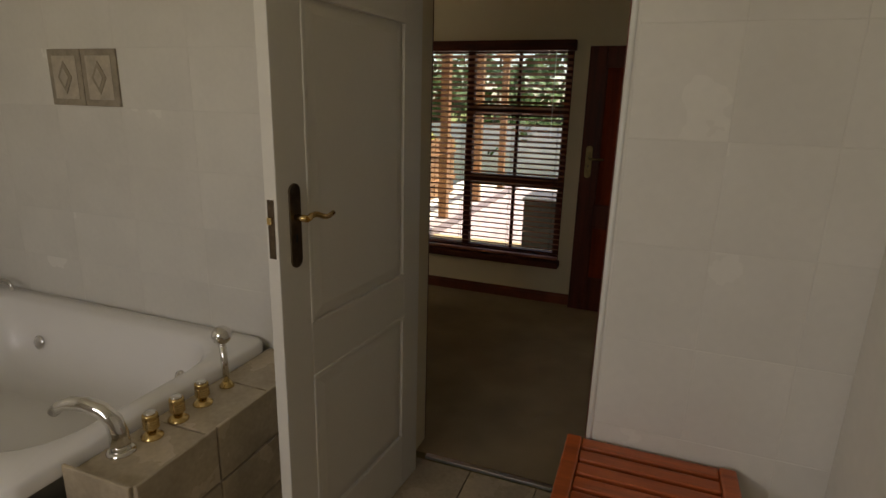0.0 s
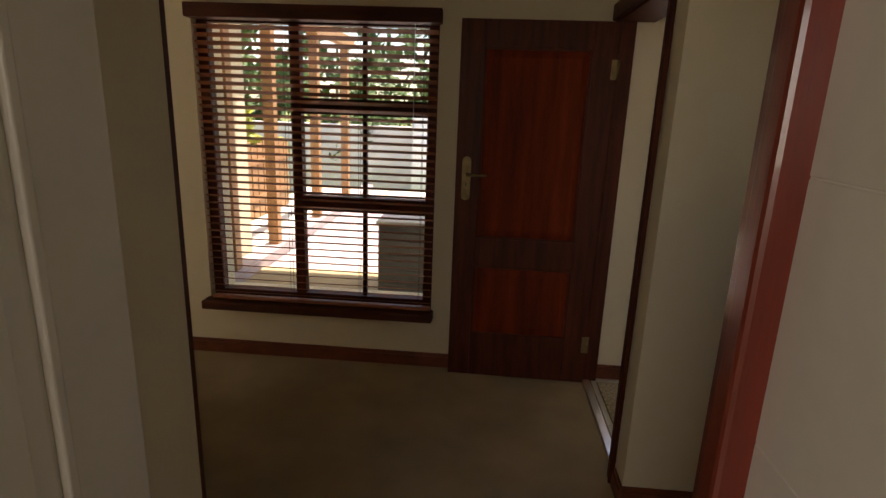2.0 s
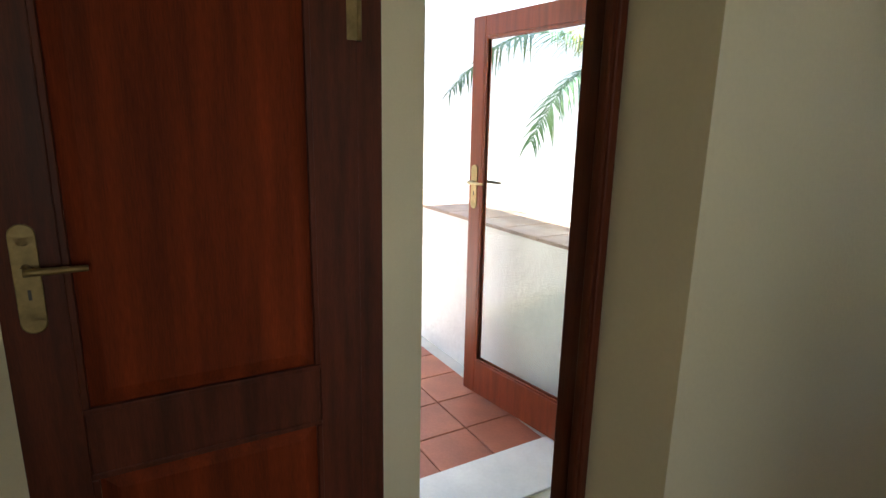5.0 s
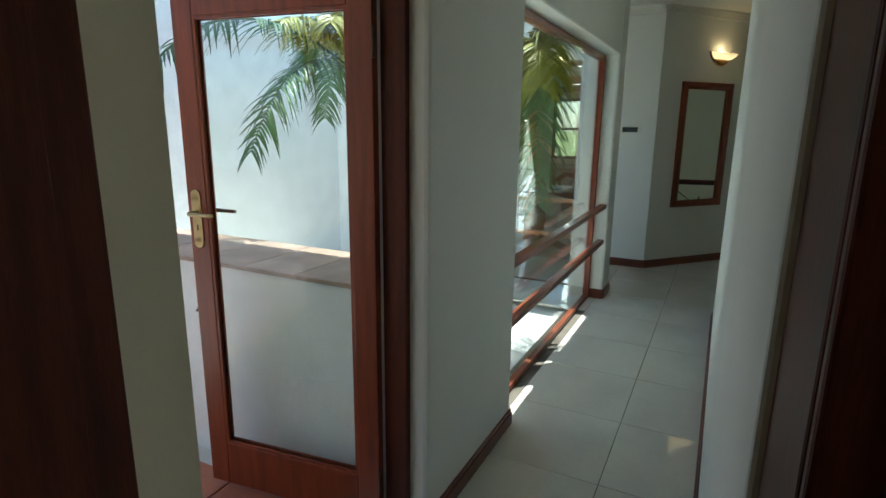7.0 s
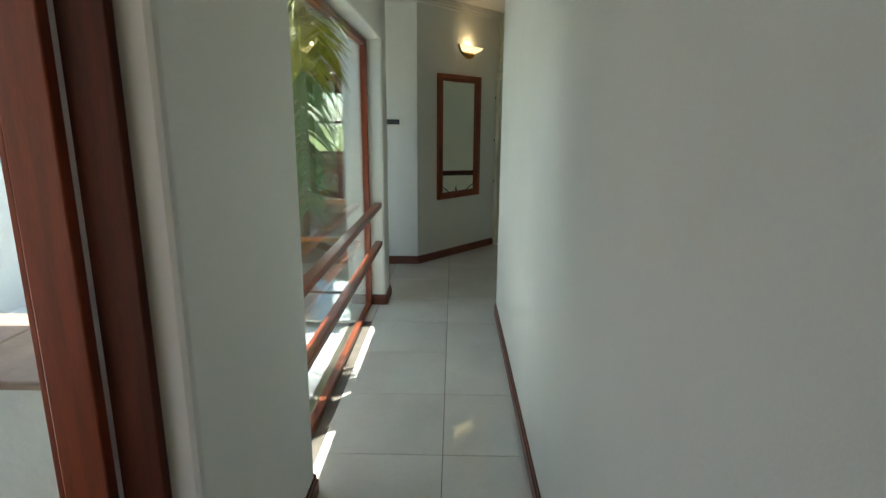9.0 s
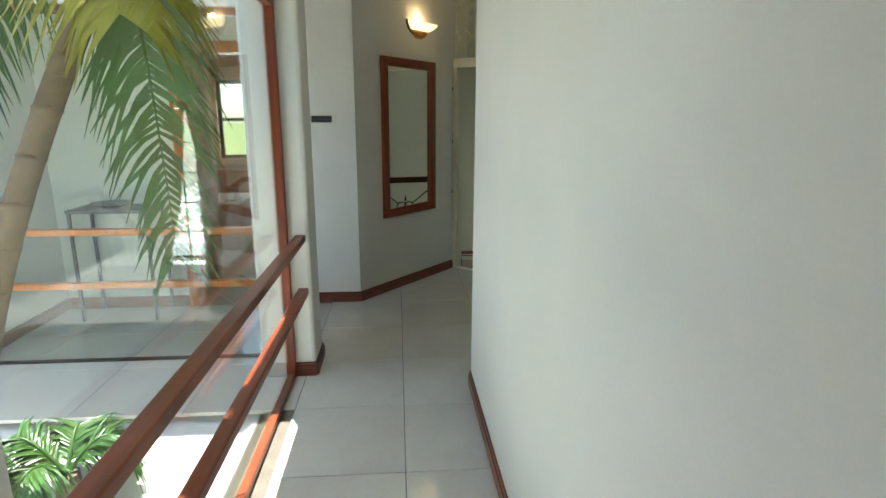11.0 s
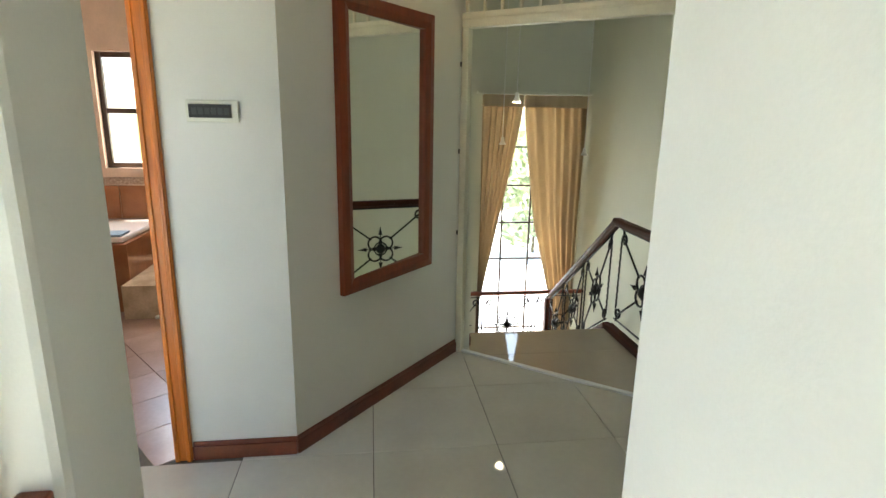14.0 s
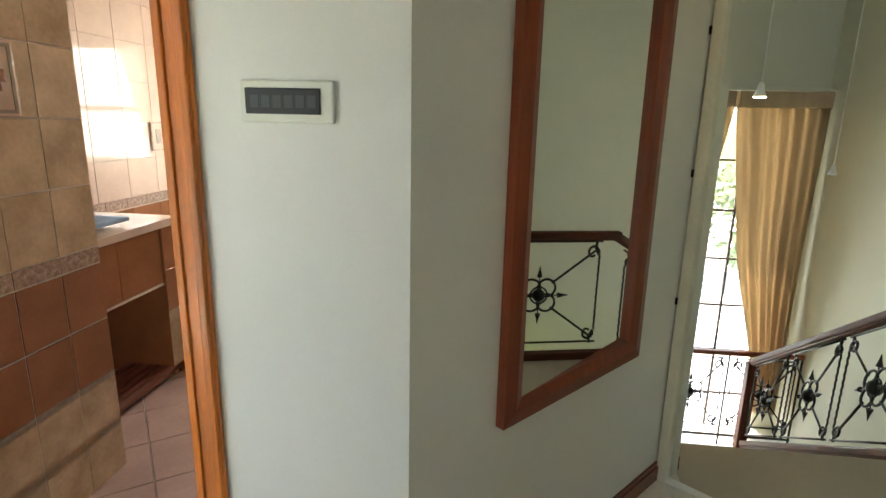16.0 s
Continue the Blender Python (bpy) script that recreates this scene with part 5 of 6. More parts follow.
w5 = thing("window_5", (9.97, 6.15, 1.56), "small dark-framed ensuite window", "window", kind="structure")
for b in ((-0.02, 0.02, -0.40, -0.355, -0.5, 0.5), (-0.02, 0.02, 0.355, 0.40, -0.5, 0.5), (-0.02, 0.02, -0.354, 0.354, -0.5, -0.455), (-0.02, 0.02, -0.354, 0.354, 0.455, 0.5), (-0.02, 0.02, -0.354, 0.354, -0.02, 0.025)):
    part("frame", box(*b, 0.004), STEEL_DARK, w5)
p = part("pane", box(0.006, 0.010, -0.354, 0.354, -0.454, 0.454), GLASS, w5)
p.visible_shadow = False

vanity = thing("vanity", (8.4, 6.6, 0), "brown tiled vanity with a pale counter and knee space", "vanity")
part("counter", box(-0.46, 0.42, -0.32, 0.255, 0.90, 0.945, 0.004), ENS_PINK, vanity, "pale pinkish tiled counter top")
part("apron", box(-0.46, 0.24, -0.30, -0.27, 0.58, 0.899, 0.003), ENS_BROWN, vanity)
part("end_pier", box(0.245, 0.41, -0.31, 0.255, 0.0, 0.899, 0.002), ENS_BROWN, vanity)
course(vanity, "front_tile", 0.346, 0.31, ENS_BROWN, [Matrix.Translation((8.115 + 0.35 * k, 6.296, 0.74)) @ FACE for k in range(2)])
course(vanity, "pier_tile", 0.164, 0.245, ENS_BROWN, [Matrix.Translation((8.7275, 6.286, 0.775 - 0.247 * k)) @ FACE for k in range(2)])
course(vanity, "pier_foot_tile", 0.164, 0.40, ENS_BEIGE, [Matrix.Translation((8.7275, 6.286, 0.202)) @ FACE])
part("apron_edge", box(-0.46, 0.24, -0.305, -0.265, 0.565, 0.579, 0.002), ENS_PINK, vanity)
part("back_panel", box(-0.46, 0.24, 0.22, 0.25, 0.0, 0.899), ENS_BROWN, vanity)
part("basin", bm_lathe(bmesh.new(), [(0.10, 0.9455), (0.20, 0.948), (0.21, 0.965), (0.195, 0.968), (0.17, 0.952), (0.05, 0.9462)], Matrix.Translation((-0.12, 0.03, 0)), 28), TUB_WHITE, vanity, "white oval basin rim")
tagged(link("folded_cloth", box(8.22, 8.50, 6.36, 6.56, 0.969, 0.992, 0.008), TOWEL), "folded grey-blue cloth on the vanity counter", "cloth")
duck = thing("duckboard", (8.40, 6.42, 0), "dark reddish slatted wooden duckboard on the floor under the vanity", "duckboard")
for k in range(6):
    part("slat", box(-0.36, 0.36, -0.15 + 0.055 * k, -0.11 + 0.055 * k, 0.028, 0.052, 0.004), DUCK_WOOD, duck)
for x in (-0.30, 0.30):
    part("batten", box(x - 0.02, x + 0.02, -0.15, 0.165, 0.0, 0.0275, 0.003), DUCK_WOOD, duck)
tub2 = thing("ensuite_bathtub", (9.3, 6.7, 0), "white corner bathtub in a brown tiled surround with a step", "bathtub")
part("surround", box(-0.28, 0.595, -0.62, 0.16, 0.0, 0.555, 0.004), ENS_BROWN, tub2)
part("rim", box(-0.24, 0.59, -0.585, 0.155, 0.556, 0.60, 0.016), TUB_WHITE, tub2, "white acrylic rim")
part("step", box(-0.46, 0.595, -0.95, -0.6205, 0.0, 0.27, 0.006), ENS_BEIGE, tub2, "beige tiled step")
tagged(link("face_cloth", box(9.08, 9.26, 6.14, 6.30, 0.601, 0.618, 0.006), TOWEL), "small blue cloth on the rim of the tub", "cloth")
scale = thing("bathroom_scale", (8.95, 5.72, 0), "flat white bathroom scale on the tiled floor", "scale")
part("body", box(-0.14, 0.14, -0.13, 0.13, 0.006, 0.032, 0.010), PVC, scale)
part("dial", box(-0.05, 0.05, 0.06, 0.11, 0.0321, 0.0335, 0.001), BLACK, scale)

# ---- light well: palms ----
def palm(name, base, crown, fronds, seed, label, young=4, blade=0.38):
    """A palm: a ringed trunk and arching fronds, each a rib with rows of narrow leaflets."""
    rnd = random.Random(seed)
    t = thing(name, base, label, "palm")
    base, crown = Vector(base), Vector(crown)
    top = crown - base
    bm = bmesh.new()
    n = 26
    pts = [Vector((top.x * (k / n) ** 1.6, top.y * (k / n) ** 1.6, top.z * k / n)) for k in range(n + 1)]
    bm_tube(bm, pts, 0.055, 10, 0.04)
    for k, ring in enumerate(pts[1:-1]):
        if k % 2:
            bm_lathe(bm, [(0.050, -0.012), (0.060 - 0.0006 * k, 0.0), (0.050, 0.014)], Matrix.Translation(ring), 10)
    part("trunk", bm, TRUNK, t)
    for i, (az, reach, rise, droop) in enumerate(fronds):
        a = radians(az)
        d = Vector((math.cos(a), math.sin(a), 0))
        side = Vector((-d.y, d.x, 0))
        m = 34
        rib = []
        for k in range(m + 1):
            s = k / m
            rib.append(top + d * reach * (s - 0.18 * s * s) + Vector((0, 0, rise * math.sin(min(s * 1.9, 1.57)) - droop * s ** 2.3)))
        bm = bmesh.new()
        bm_tube(bm, rib, 0.011, 6, 0.002)
        for k in range(4, m + 1):
            s = k / m
            fwd = (rib[k] - rib[k - 1]).normalized()
            ln = (blade * math.sin(math.pi * (0.18 + 0.68 * s)) + 0.05) * rnd.uniform(0.85, 1.1)
            for sg in (-1, 1):
                for half in (0, 0.5):
                    p0 = rib[k] - (rib[k] - rib[k - 1]) * half
                    out = (side * sg * rnd.uniform(0.62, 0.9) + fwd * rnd.uniform(0.4, 0.8) + Vector((0, 0, rnd.uniform(-0.12, 0.22)))).normalized()
                    sag = rnd.uniform(0.2, 0.85)
                    w = 0.0035 + 0.026 * blade
                    across = (fwd - out * fwd.dot(out)).normalized()
                    prev = None
                    for q in range(5):
                        f = q / 4
                        c = p0 + out * ln * f * (1 - 0.12 * f) + Vector((0, 0, -sag * ln * f * f))
                        ww = w * (0.55 + 1.3 * f if f < 0.35 else 1.0 * (1 - (f - 0.35) / 0.68)) + 0.0006
                        cur = (bm.verts.new(c - across * ww), bm.verts.new(c + Vector((0, 0, -0.003))), bm.verts.new(c + across * ww))
                        if prev:
                            bm.faces.new((prev[0], prev[1], cur[1], cur[0]))
                            bm.faces.new((prev[1], prev[2], cur[2], cur[1]))
                        prev = cur
        part("frond", bm, LEAF_YOUNG if i < young else LEAF, t)
    return t


palm("palm", (4.40, 5.95, -0.06), (4.34, 5.13, 2.10),
     [(205, 0.50, 0.16, 0.40), (250, 0.20, 0.20, 0.15), (100, 0.7, 0.35, 0.35), (2, 0.36, 0.10, 1.20), (75, 0.8, 0.30, 0.7)], 5,
     "slender palm with a long drooping green frond in the light well", 2, 0.30)
palm("palm", (3.95, 6.40, -0.06), (3.74, 6.22, 1.95),
     [(176, 0.85, 0.34, 0.10), (200, 0.70, 0.38, 0.14), (160, 0.6, 0.36, 0.15), (185, 0.5, 0.50, 0.05), (184, 1.36, 0.16, 0.66), (176, 2.0, 0.42, 0.62), (95, 0.6, 0.35, 0.3), (60, 0.8, 0.3, 0.6)], 9,
     "slender palm with yellowish young fronds in the light well", 4, 0.20)
palm("palm", (4.52, 5.66, -0.06), (4.52, 5.66, 0.06),
     [(170, 0.35, 0.22, 0.2), (80, 0.4, 0.25, 0.2), (-60, 0.3, 0.2, 0.15), (10, 0.35, 0.22, 0.2)], 14, "low young palm growing out of the white paving", 0, 0.2)

# parapet beside the patio door
parapet = structure("parapet", box(2.10, 2.52, 5.07, 8.0, -0.3, 0.955, 0.004), PLASTER_OUT, "rough white plastered parapet with a tiled coping", "parapet")
me = piece_mesh("coping_tile", 0.46, 0.297, 0.02, 0.004)
pieces(parapet, "coping_tile", me, COPING, [Matrix.Translation((2.315, 5.23 + 0.302 * k, 0.978)) for k in range(9)])
hook = thing("wall_hook", (2.09, 5.93, 0.80), "black door hook on the parapet wall", "hook")
part("stem", bm_tube(bmesh.new(), [(0.012, 0, 0), (-0.05, -0.03, -0.004), (-0.11, -0.06, -0.03)], 0.005, 6), BLACK, hook)
part("rosette", bm_lathe(bmesh.new(), [(0.02, 0), (0.02, 0.006), (0.01, 0.012)], Matrix.Translation((0.011, 0, 0)) @ Matrix.Rotation(radians(-90), 4, "Y"), 14), BLACK, hook)

# ---- patio and garden before the bedroom window ----
# added paving; its near-white colour stands in for the overexposed view
structure("pavement", box(11.6, 60, -30, 30, -3.149, -3.12), CONCRETE_WHITE, "added pale paving that whitens the view below the stair window", "pavement")
patio = structure("patio", box(-3.3, 2.10, 5.06, 12.0, -0.31, -0.035), GROUT_LIGHT, "mortar bed of the tiled patio", "patio")
me = piece_mesh("patio_tile", 0.296, 0.296, 0.02, 0.003)
pieces(patio, "tile", me, TERRACOTTA, [Matrix.Translation((0.93 + 0.302 * i, 5.24 + 0.302 * j, -0.012)) for i in range(4) for j in range(5)])
pieces(patio, "tile", piece_mesh("patio_tile_pale", 0.296, 0.296, 0.02, 0.003), PATIO_TILE,
       [Matrix.Translation((-1.78 + 0.302 * i, 5.24 + 0.302 * j, -0.012)) for i in range(9) for j in range(20)])
kerb = structure("patio_kerb", box(-2.14, -1.94, 5.06, 11.8, -0.31, 0.10, 0.01), PATIO_TILE, "low pinkish kerb along the patio", "kerb")
for k, y in enumerate((6.13, 7.12, 8.6, 10.1)):
    post = thing("pergola_post", (-2.04, y, 0.10), "square wooden pergola post on the patio's edge", "post", "pergola posts")
    part("shaft", box(-0.055, 0.055, -0.055, 0.055, 0.0, 2.25, 0.006), POST_WOOD, post)
    part("cap", box(-0.075, 0.075, -0.075, 0.075, 2.2505, 2.30, 0.006), POST_WOOD, post)
beam = tagged(link("pergola_beam", box(-2.10, -1.98, 5.9, 10.5, 2.4005, 2.56, 0.008), POST_WOOD), "long wooden pergola beam on the posts", "beam")
fence = thing("timber_fence", (-3.0, 8.0, -0.03), "pale timber fence of upright boards by the patio", "fence")
for k in range(22):
    part("board", box(-0.012, 0.012, -2.2 + 0.2 * k, -2.03 + 0.2 * k, 0.0, 1.0 + 0.03 * (k % 3), 0.003), POST_WOOD, fence)
for z in (0.25, 0.75):
    part("rail", box(0.0125, 0.04, -2.2, 2.2, z, z + 0.07, 0.003), POST_WOOD, fence)
cabinet = thing("outdoor_cabinet", (-0.32, 5.98, -0.012), "dark grey outdoor cabinet standing on the patio", "cabinet")
part("body", box(-0.33, 0.33, -0.27, 0.27, 0.04, 0.68, 0.010), CABINET_GREY, cabinet)
part("lid", box(-0.345, 0.345, -0.285, 0.285, 0.6805, 0.715, 0.008), GARDEN_WALL, cabinet, "paler flat lid")
for k in range(4):
    part("louvre", box(-0.27, 0.27, -0.282, -0.2705, 0.14 + 0.12 * k, 0.20 + 0.12 * k, 0.003), CABINET_GREY, cabinet)
for x in (-0.28, 0.28):
    part("foot", box(x - 0.03, x + 0.03, -0.22, 0.22, 0.0, 0.0395), BLACK, cabinet)
structure("garden_wall", box(-12, 8, 13.0, 13.25, -0.31, 1.15, 0.01), GARDEN_WALL, "grey plastered garden wall beyond the patio", "garden wall")
structure("garden_pillar", box(-1.35, -0.9, 12.7, 12.99, -0.31, 1.35, 0.02), PLASTER_OUT, "white garden pillar before the wall", "pillar")


def bush(name, places, seed, label, leaf, size=0.11, category="bush"):
    """Foliage of many small leaves in uneven clumps on a few stems."""
    rnd = random.Random(seed)
    t = thing(name, (places[0][0], places[0][1], places[0][4]), label, category)
    o = Vector((places[0][0], places[0][1], places[0][4]))
    stems = bmesh.new()
    bm = bmesh.new()
    for x, y, r, h, z0 in places:
        c = Vector((x, y, z0)) - o
        bm_tube(stems, [c, c + Vector((rnd.uniform(-.1, .1), rnd.uniform(-.1, .1), h * 0.5)), c + Vector((rnd.uniform(-.3, .3), rnd.uniform(-.3, .3), h * 0.9))], 0.06, 7, 0.015)
        clumps = [(c + Vector((rnd.gauss(0, r * 0.5), rnd.gauss(0, r * 0.5), h * rnd.uniform(0.25, 1.0))), r * rnd.uniform(0.25, 0.5)) for _ in range(14)]
        for cc, cr in clumps:
            for _ in range(75):
                v = Vector((rnd.gauss(0, 1), rnd.gauss(0, 1), rnd.gauss(0, 1))).normalized() * cr * rnd.uniform(0.5, 1.05) + cc
                a = Vector((rnd.gauss(0, 1), rnd.gauss(0, 1), rnd.gauss(0, 1))).normalized()
                b = a.orthogonal().normalized()
                s = size * rnd.uniform(0.6, 1.3)
                bm.faces.new([bm.verts.new(v + q) for q in (-a * s, b * s * 0.45, a * s, -b * s * 0.45)])
    part("stem", stems, TRUNK, t)
    tagged(part("foliage", bm, leaf, t), kind="stuff")
    return t


rnd0 = random.Random(21)
bush("hedge", [(-9.0 + 1.15 * k, 14.3 + rnd0.uniform(-.3, .3), 0.95, 2.6 + rnd0.uniform(-.4, .9), -0.31) for k in range(15)], 4, "tall leafy green hedge behind the garden wall", HEDGE, 0.12, "hedge")
bush("tree", [(-4.5, 18.5, 2.2, 6.5, -0.31), (-0.5, 19.5, 2.4, 7.0, -0.31), (3.5, 18.0, 2.2, 6.0, -0.31), (-9, 19, 2.4, 6.5, -0.31)], 6, "broad green trees behind the hedge", HEDGE, 0.22, "tree")
bush("shrub", [(-3.9 - 0.2 * (k % 2), 6.2 + 0.9 * k, 0.55, 1.1 + 0.25 * (k % 3), -0.31) for k in range(6)], 12, "yellow-green shrubs beside the timber fence", LEAF_YOUNG, 0.08)
bush("tree", [(24.0, 1.0, 2.0, 3.6, -3.15), (26.0, 4.0, 2.2, 4.2, -3.15), (23.0, -1.5, 1.8, 3.2, -3.15)], 31, "green garden trees outside the stair window, paled as if by glare", LEAF_PALE, 0.2, "tree")

# main bedroom beyond the window wall
w6 = thing("window_6", (-3.95, 6.7, 1.62), "bedroom window with a wooden blind let halfway down", "window", kind="structure")
for b in ((-0.65, -0.60, -0.03, 0.03, -0.47, 0.48), (0.60, 0.65, -0.03, 0.03, -0.47, 0.48), (-0.599, 0.599, -0.03, 0.03, -0.47, -0.42), (-0.599, 0.599, -0.03, 0.03, 0.43, 0.48)):
    part("frame", box(*b, 0.004), MAHOGANY_H, w6)
pw = part("pane", box(-0.599, 0.599, -0.003, 0.003, -0.419, 0.429), GLASS, w6)
pw.visible_shadow = False
part("head_board", box(-0.70, 0.70, -0.16, -0.101, 0.40, 0.53, 0.006), MAHOGANY_H, w6)
blind2 = thing("venetian_blind", (-3.95, 6.56, 1.62), "wooden slatted blind over the far bedroom window", "blind")
for k in range(12):
    part("slat", bm_box(bmesh.new(), -0.66, 0.66, -0.024, 0.024, -0.0016, 0.0016, 0, Matrix.Translation((0, 0, 0.36 - 0.044 * k)) @ Matrix.Rotation(radians(-20), 4, "X")), SLAT_WOOD, blind2)
desk = thing("dresser", (-3.9, 6.25, 0), "dark wooden dresser with drawers against the bedroom wall", "dresser")
part("body", box(-0.8, 0.8, -0.25, 0.25, 0.06, 0.74, 0.006), CHERRY_H, desk)
part("top", box(-0.83, 0.83, -0.28, 0.27, 0.7405, 0.775, 0.006), MAHOGANY_H, desk)
for k in range(3):
    part("drawer", box(-0.76 + 0.51 * k, -0.27 + 0.51 * k, -0.262, -0.2505, 0.42, 0.70, 0.004), CHERRY_H, desk)
part("plinth", box(-0.78, 0.78, -0.23, 0.24, 0.0, 0.0595), MAHOGANY_H, desk)
screen = thing("television", (-3.85, 6.28, 0.775), "black flat television on the dresser", "television")
part("panel", box(-0.50, 0.50, -0.02, 0.02, 0.06, 0.66, 0.008), BLACK, screen)
part("stand", box(-0.16, 0.16, -0.09, 0.09, 0.0005, 0.015, 0.004), BLACK, screen)
part("neck", box(-0.04, 0.04, -0.015, 0.015, 0.0155, 0.062), BLACK, screen)
photo = thing("picture_frame", (-3.42, 6.08, 0.775), "small framed picture standing on the dresser", "picture frame")
part("frame", box(-0.07, 0.07, -0.008, 0.008, 0.001, 0.18, 0.003), SILVER_STRIP, photo)
part("picture", box(-0.055, 0.055, -0.0105, -0.0082, 0.016, 0.165), TOWEL, photo)

# ---- tiles of walls and floors ----
bath_wall = bpy.data.objects["wall_bathroom_door"]
def on_y(x, y, z):
    return Matrix.Translation((x, y, z)) @ FACE
structure("grout_bath", box(-2.75, -0.475, 2.1108, 2.1195, 0.0, 2.6), GROUT_WHITE, "white grout behind the wall tiles", "grout")
tile = piece_mesh("wall_tile", 0.4012, 0.2472, 0.0045, 0.0010)
pieces(bath_wall, "tile", tile, WALL_TILE, [on_y(-2.69 + 0.4025 * i, 2.110, 0.678 + 0.2485 * j) for i in range(6) for j in range(8) if not (i == 2 and j == 4)])
for k, x in enumerate((-2.09 + 0.105, -2.09 + 0.315)):
    d = part("decor_tile", box(x - 0.103, x + 0.103, 2.100, 2.1195, 1.552, 1.792, 0.003), DECOR_DARK, bath_wall)
    part("decor_field", box(x - 0.075, x + 0.075, 2.0975, 2.0998, 1.580, 1.764, 0.001), DECOR_TILE, d)
    bm = bmesh.new()
    bm_box(bm, -0.05, 0.05, -0.003, 0.0, -0.05, 0.05, 0.001, Matrix.Translation((x, 2.097, 1.672)) @ Matrix.Diagonal((0.62, 1, 1.0, 1)) @ Matrix.Rotation(radians(45), 4, "Y"))
    part("decor_diamond", bm, DECOR_DARK, d)
    bm = bmesh.new()
    bm_box(bm, -0.03, 0.03, -0.003, 0.0, -0.03, 0.03, 0.001, Matrix.Translation((x, 2.0938, 1.672)) @ Matrix.Diagonal((0.62, 1, 1.0, 1)) @ Matrix.Rotation(radians(45), 4, "Y"))
    part("decor_diamond", bm, DECOR_TILE, d)

pier_wall = bpy.data.objects["wall_bathroom_pier"]
structure("grout_pier", box(0.4355, 1.55, 1.6668, 1.6745, 0.0, 2.7), GROUT_WHITE, "white grout behind the pier tiles", "grout")
structure("grout_reveal", box(0.4268, 0.4345, 1.676, 2.088, 0.0, 2.7), GROUT_WHITE, "white grout behind the reveal tiles", "grout")
t2 = piece_mesh("pier_tile", 0.2098, 0.2462, 0.0045, 0.0010)
pieces(pier_wall, "tile", t2, WALL_TILE, [on_y(0.548 + 0.211 * i, 1.666, 0.178 + 0.2475 * j) for i in range(5) for j in range(10)])
REV = Matrix.Rotation(radians(-90), 4, "Z") @ FACE
pieces(pier_wall, "tile", t2, WALL_TILE, [Matrix.Translation((0.426, 1.785 + 0.211 * i, 0.178 + 0.2475 * j)) @ REV for i in range(2) for j in range(10) ])
part("corner_trim", bm_tube(bmesh.new(), [(0.430, 1.671, 0.0), (0.430, 1.671, 2.5)], 0.0085, 10), PVC, pier_wall, "white plastic corner trim")
d = part("decor_tile", box(0.4175, 0.4258, 1.785, 1.945, 1.548, 1.785, 0.002), DECOR_TILE, pier_wall)
part("decor_field", box(0.4150, 0.4173, 1.805, 1.925, 1.578, 1.755, 0.001), WALL_TILE, d)
bm = bmesh.new()
bm_box(bm, -0.003, 0.0, -0.05, 0.05, -0.05, 0.05, 0.001, Matrix.Translation((0.4148, 1.865, 1.665)) @ Matrix.Diagonal((1, 0.62, 1.0, 1)) @ Matrix.Rotation(radians(45), 4, "X"))
part("decor_diamond", bm, DECOR_TILE, d)
structure("shower_rib", box(0.97, 1.02, 1.15, 1.665, -0.03, 2.3, 0.02), WALL_TILE, "white tiled rib of the shower enclosure", "partition")

bath_floor = bpy.data.objects["floor_south"]
me = piece_mesh("bath_floor_tile", 0.2965, 0.2965, 0.028, 0.002)
pieces(bath_floor, "tile", me, BEIGE_TILE, [Matrix.Translation((-0.55 + 0.30 * i, 0.70 + 0.30 * j + 0.01, 0.0)) for i in range(8) for j in range(6)])
structure("floor_bathroom_rest", box(-2.75, 1.55, -1.55, 0.54, -0.14, 0.0), BEIGE_TILE, "beige tiled bathroom floor", "floor")

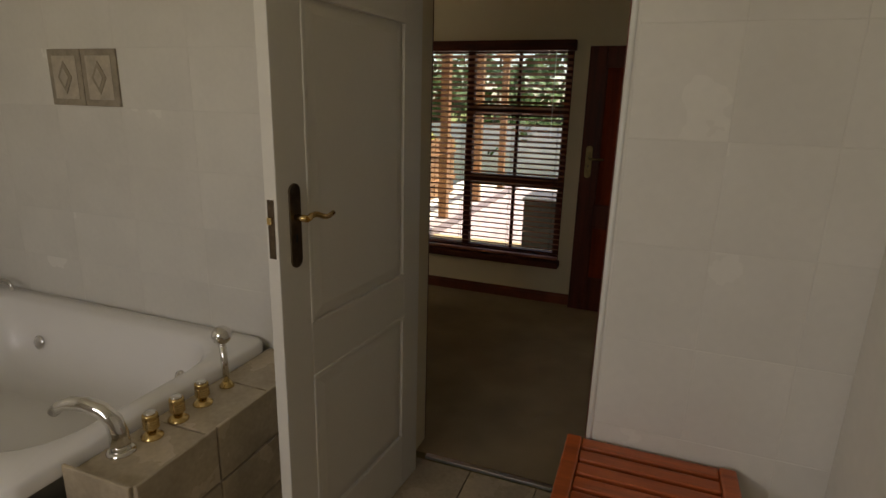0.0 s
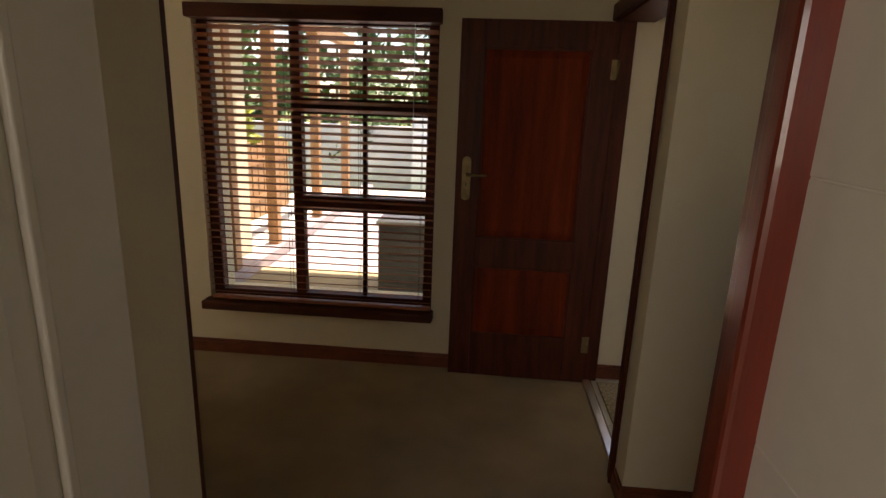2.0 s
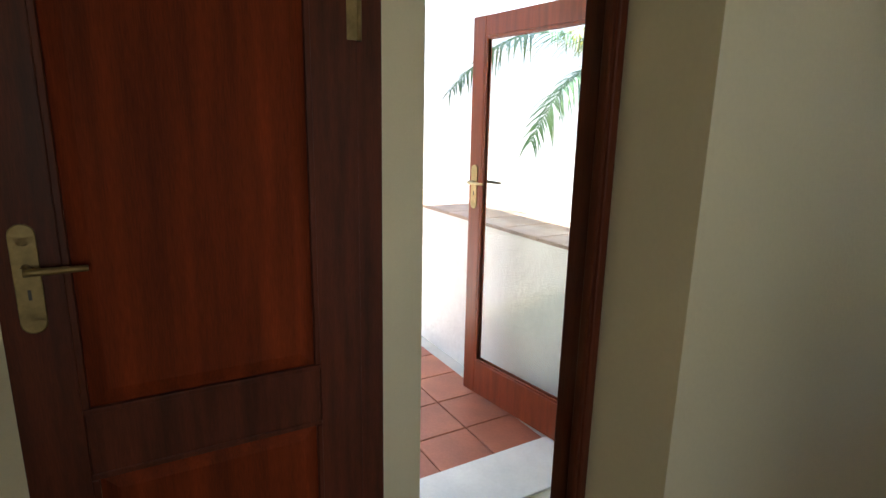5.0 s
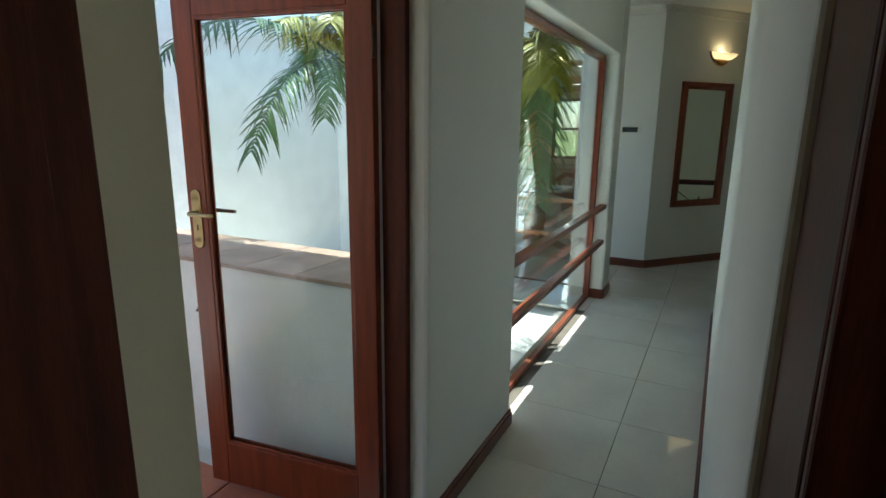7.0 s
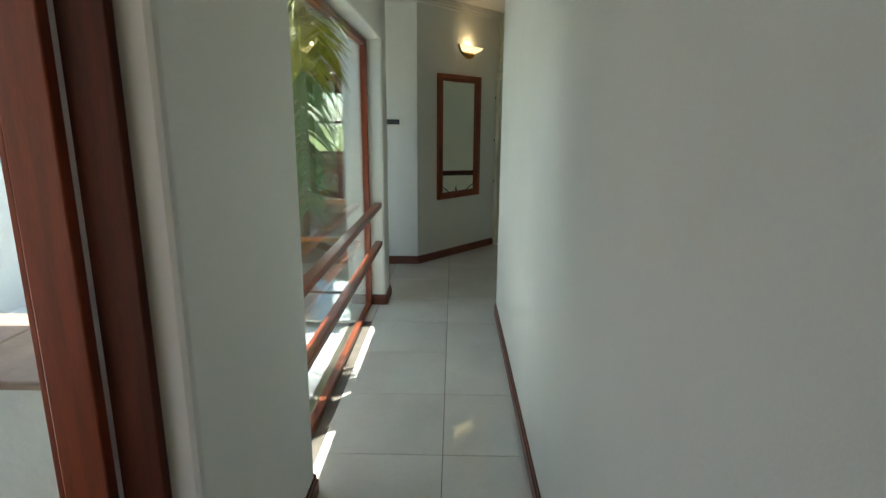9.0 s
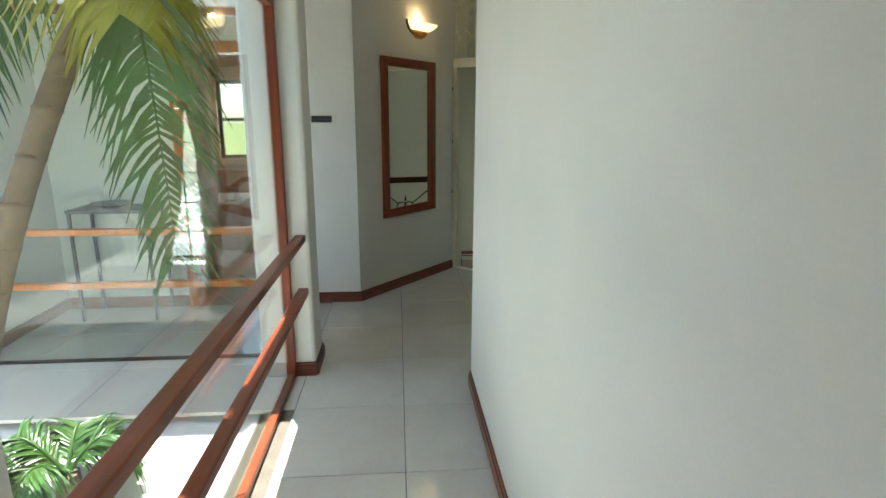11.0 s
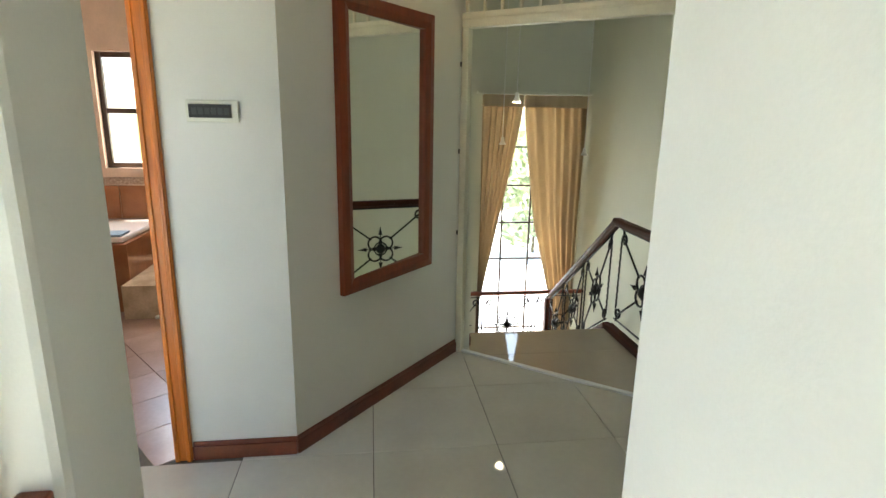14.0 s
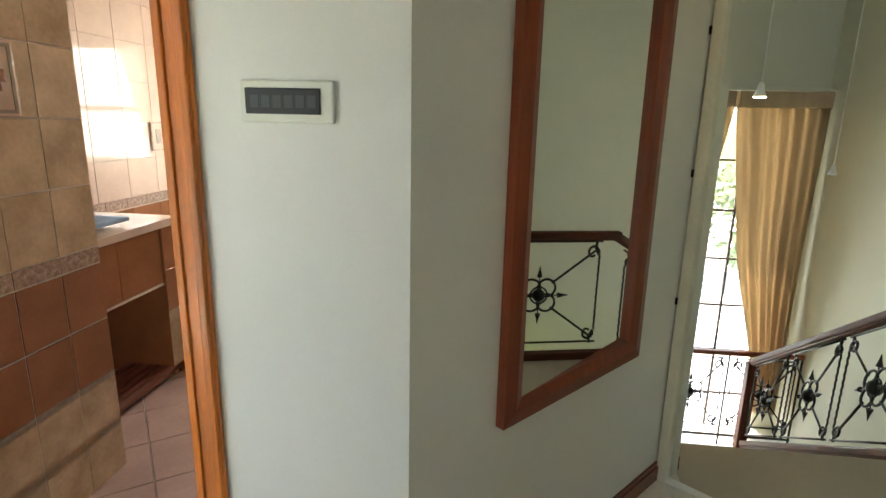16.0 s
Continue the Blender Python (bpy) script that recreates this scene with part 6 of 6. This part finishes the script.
me = piece_mesh("floor_tile", 0.6025, 0.6025, 0.02, 0.0012)
places = []
for i in range(-1, 13):
    for j in range(-4, 6):
        x, y = 3.295 + 0.302 + 0.606 * (i - 4) + 0.0, 3.885 + 0.606 * j
        x0, x1, y0, y1 = x - 0.3, x + 0.3, y - 0.3, y + 0.3
        corridor = x1 > 1.05 and x0 < 5.9 and y0 < 4.72 and y1 > 3.78
        lobby = x1 > 5.35 and x0 < 7.9 and y1 > 1.95 and y0 < 7.0 and not (x0 > 6.9 and y0 > 4.4) and not (x0 > 6.9 and y0 < 2.2)
        if (corridor or lobby) and not (x1 < 5.5 and (y0 > 4.71 or y1 < 3.75)) and x < 7.95:
            places.append(Matrix.Translation((x, y, 0.0)))
pieces(floor, "tile", me, FLOOR_TILE, places)
structure("floor_landing", box(7.945, 8.345, 2.34, 3.60, -0.17, -0.0008, 0.004), FLOOR_TILE, "polished cream tile at the head of the stairs", "floor")

# The tan tone paints in the yellowish stair wall's reflection.
LANDING_TILE = material("tile_with_wall_reflection", (0.52, 0.45, 0.34), 0.03, vary=0.04, scale=1.6, fine=30, bump=0.0, second=(0.48, 0.41, 0.31), spec=0.8, polish=(0.02, 0.03))
for outline in (((7.088, 2.347), (7.947, 2.347), (7.947, 3.436)), ((7.951, 2.347), (8.3445, 2.347), (8.3445, 3.519), (8.021, 3.519), (7.951, 3.440))):
    bm = bmesh.new()
    low = [bm.verts.new((x, y, -0.0004)) for x, y in outline]
    high = [bm.verts.new((x, y, 0.003)) for x, y in outline]
    bm.faces.new(low[::-1])
    bm.faces.new(high)
    for k in range(len(outline)):
        n = (k + 1) % len(outline)
        bm.faces.new((low[k], low[n], high[n], high[k]))
    structure("floor_landing_tile", bm, LANDING_TILE, "polished tile inside the security gate, tinted tan like the stair wall's reflection", "floor tile")

me = piece_mesh("ensuite_tile", 0.328, 0.328, 0.012, 0.002)
for_r = Matrix.Rotation(radians(38), 4, "Z")
places = []
for i in range(-6, 7):
    for j in range(-6, 7):
        c = for_r @ Vector((0.332 * i, 0.332 * j, 0)) + Vector((8.4, 5.7, 0))
        if 6.95 < c.x < 9.9 and 4.9 < c.y < 7.0 and not (c.x < 7.9 and c.y > 6.15) and not (c.x < 7.25 and not 4.9 < c.y < 6.1):
            places.append(Matrix.Translation((c.x, c.y, -0.001)) @ for_r)
pieces(floor_ensuite, "tile", me, ENS_FLOOR, places)
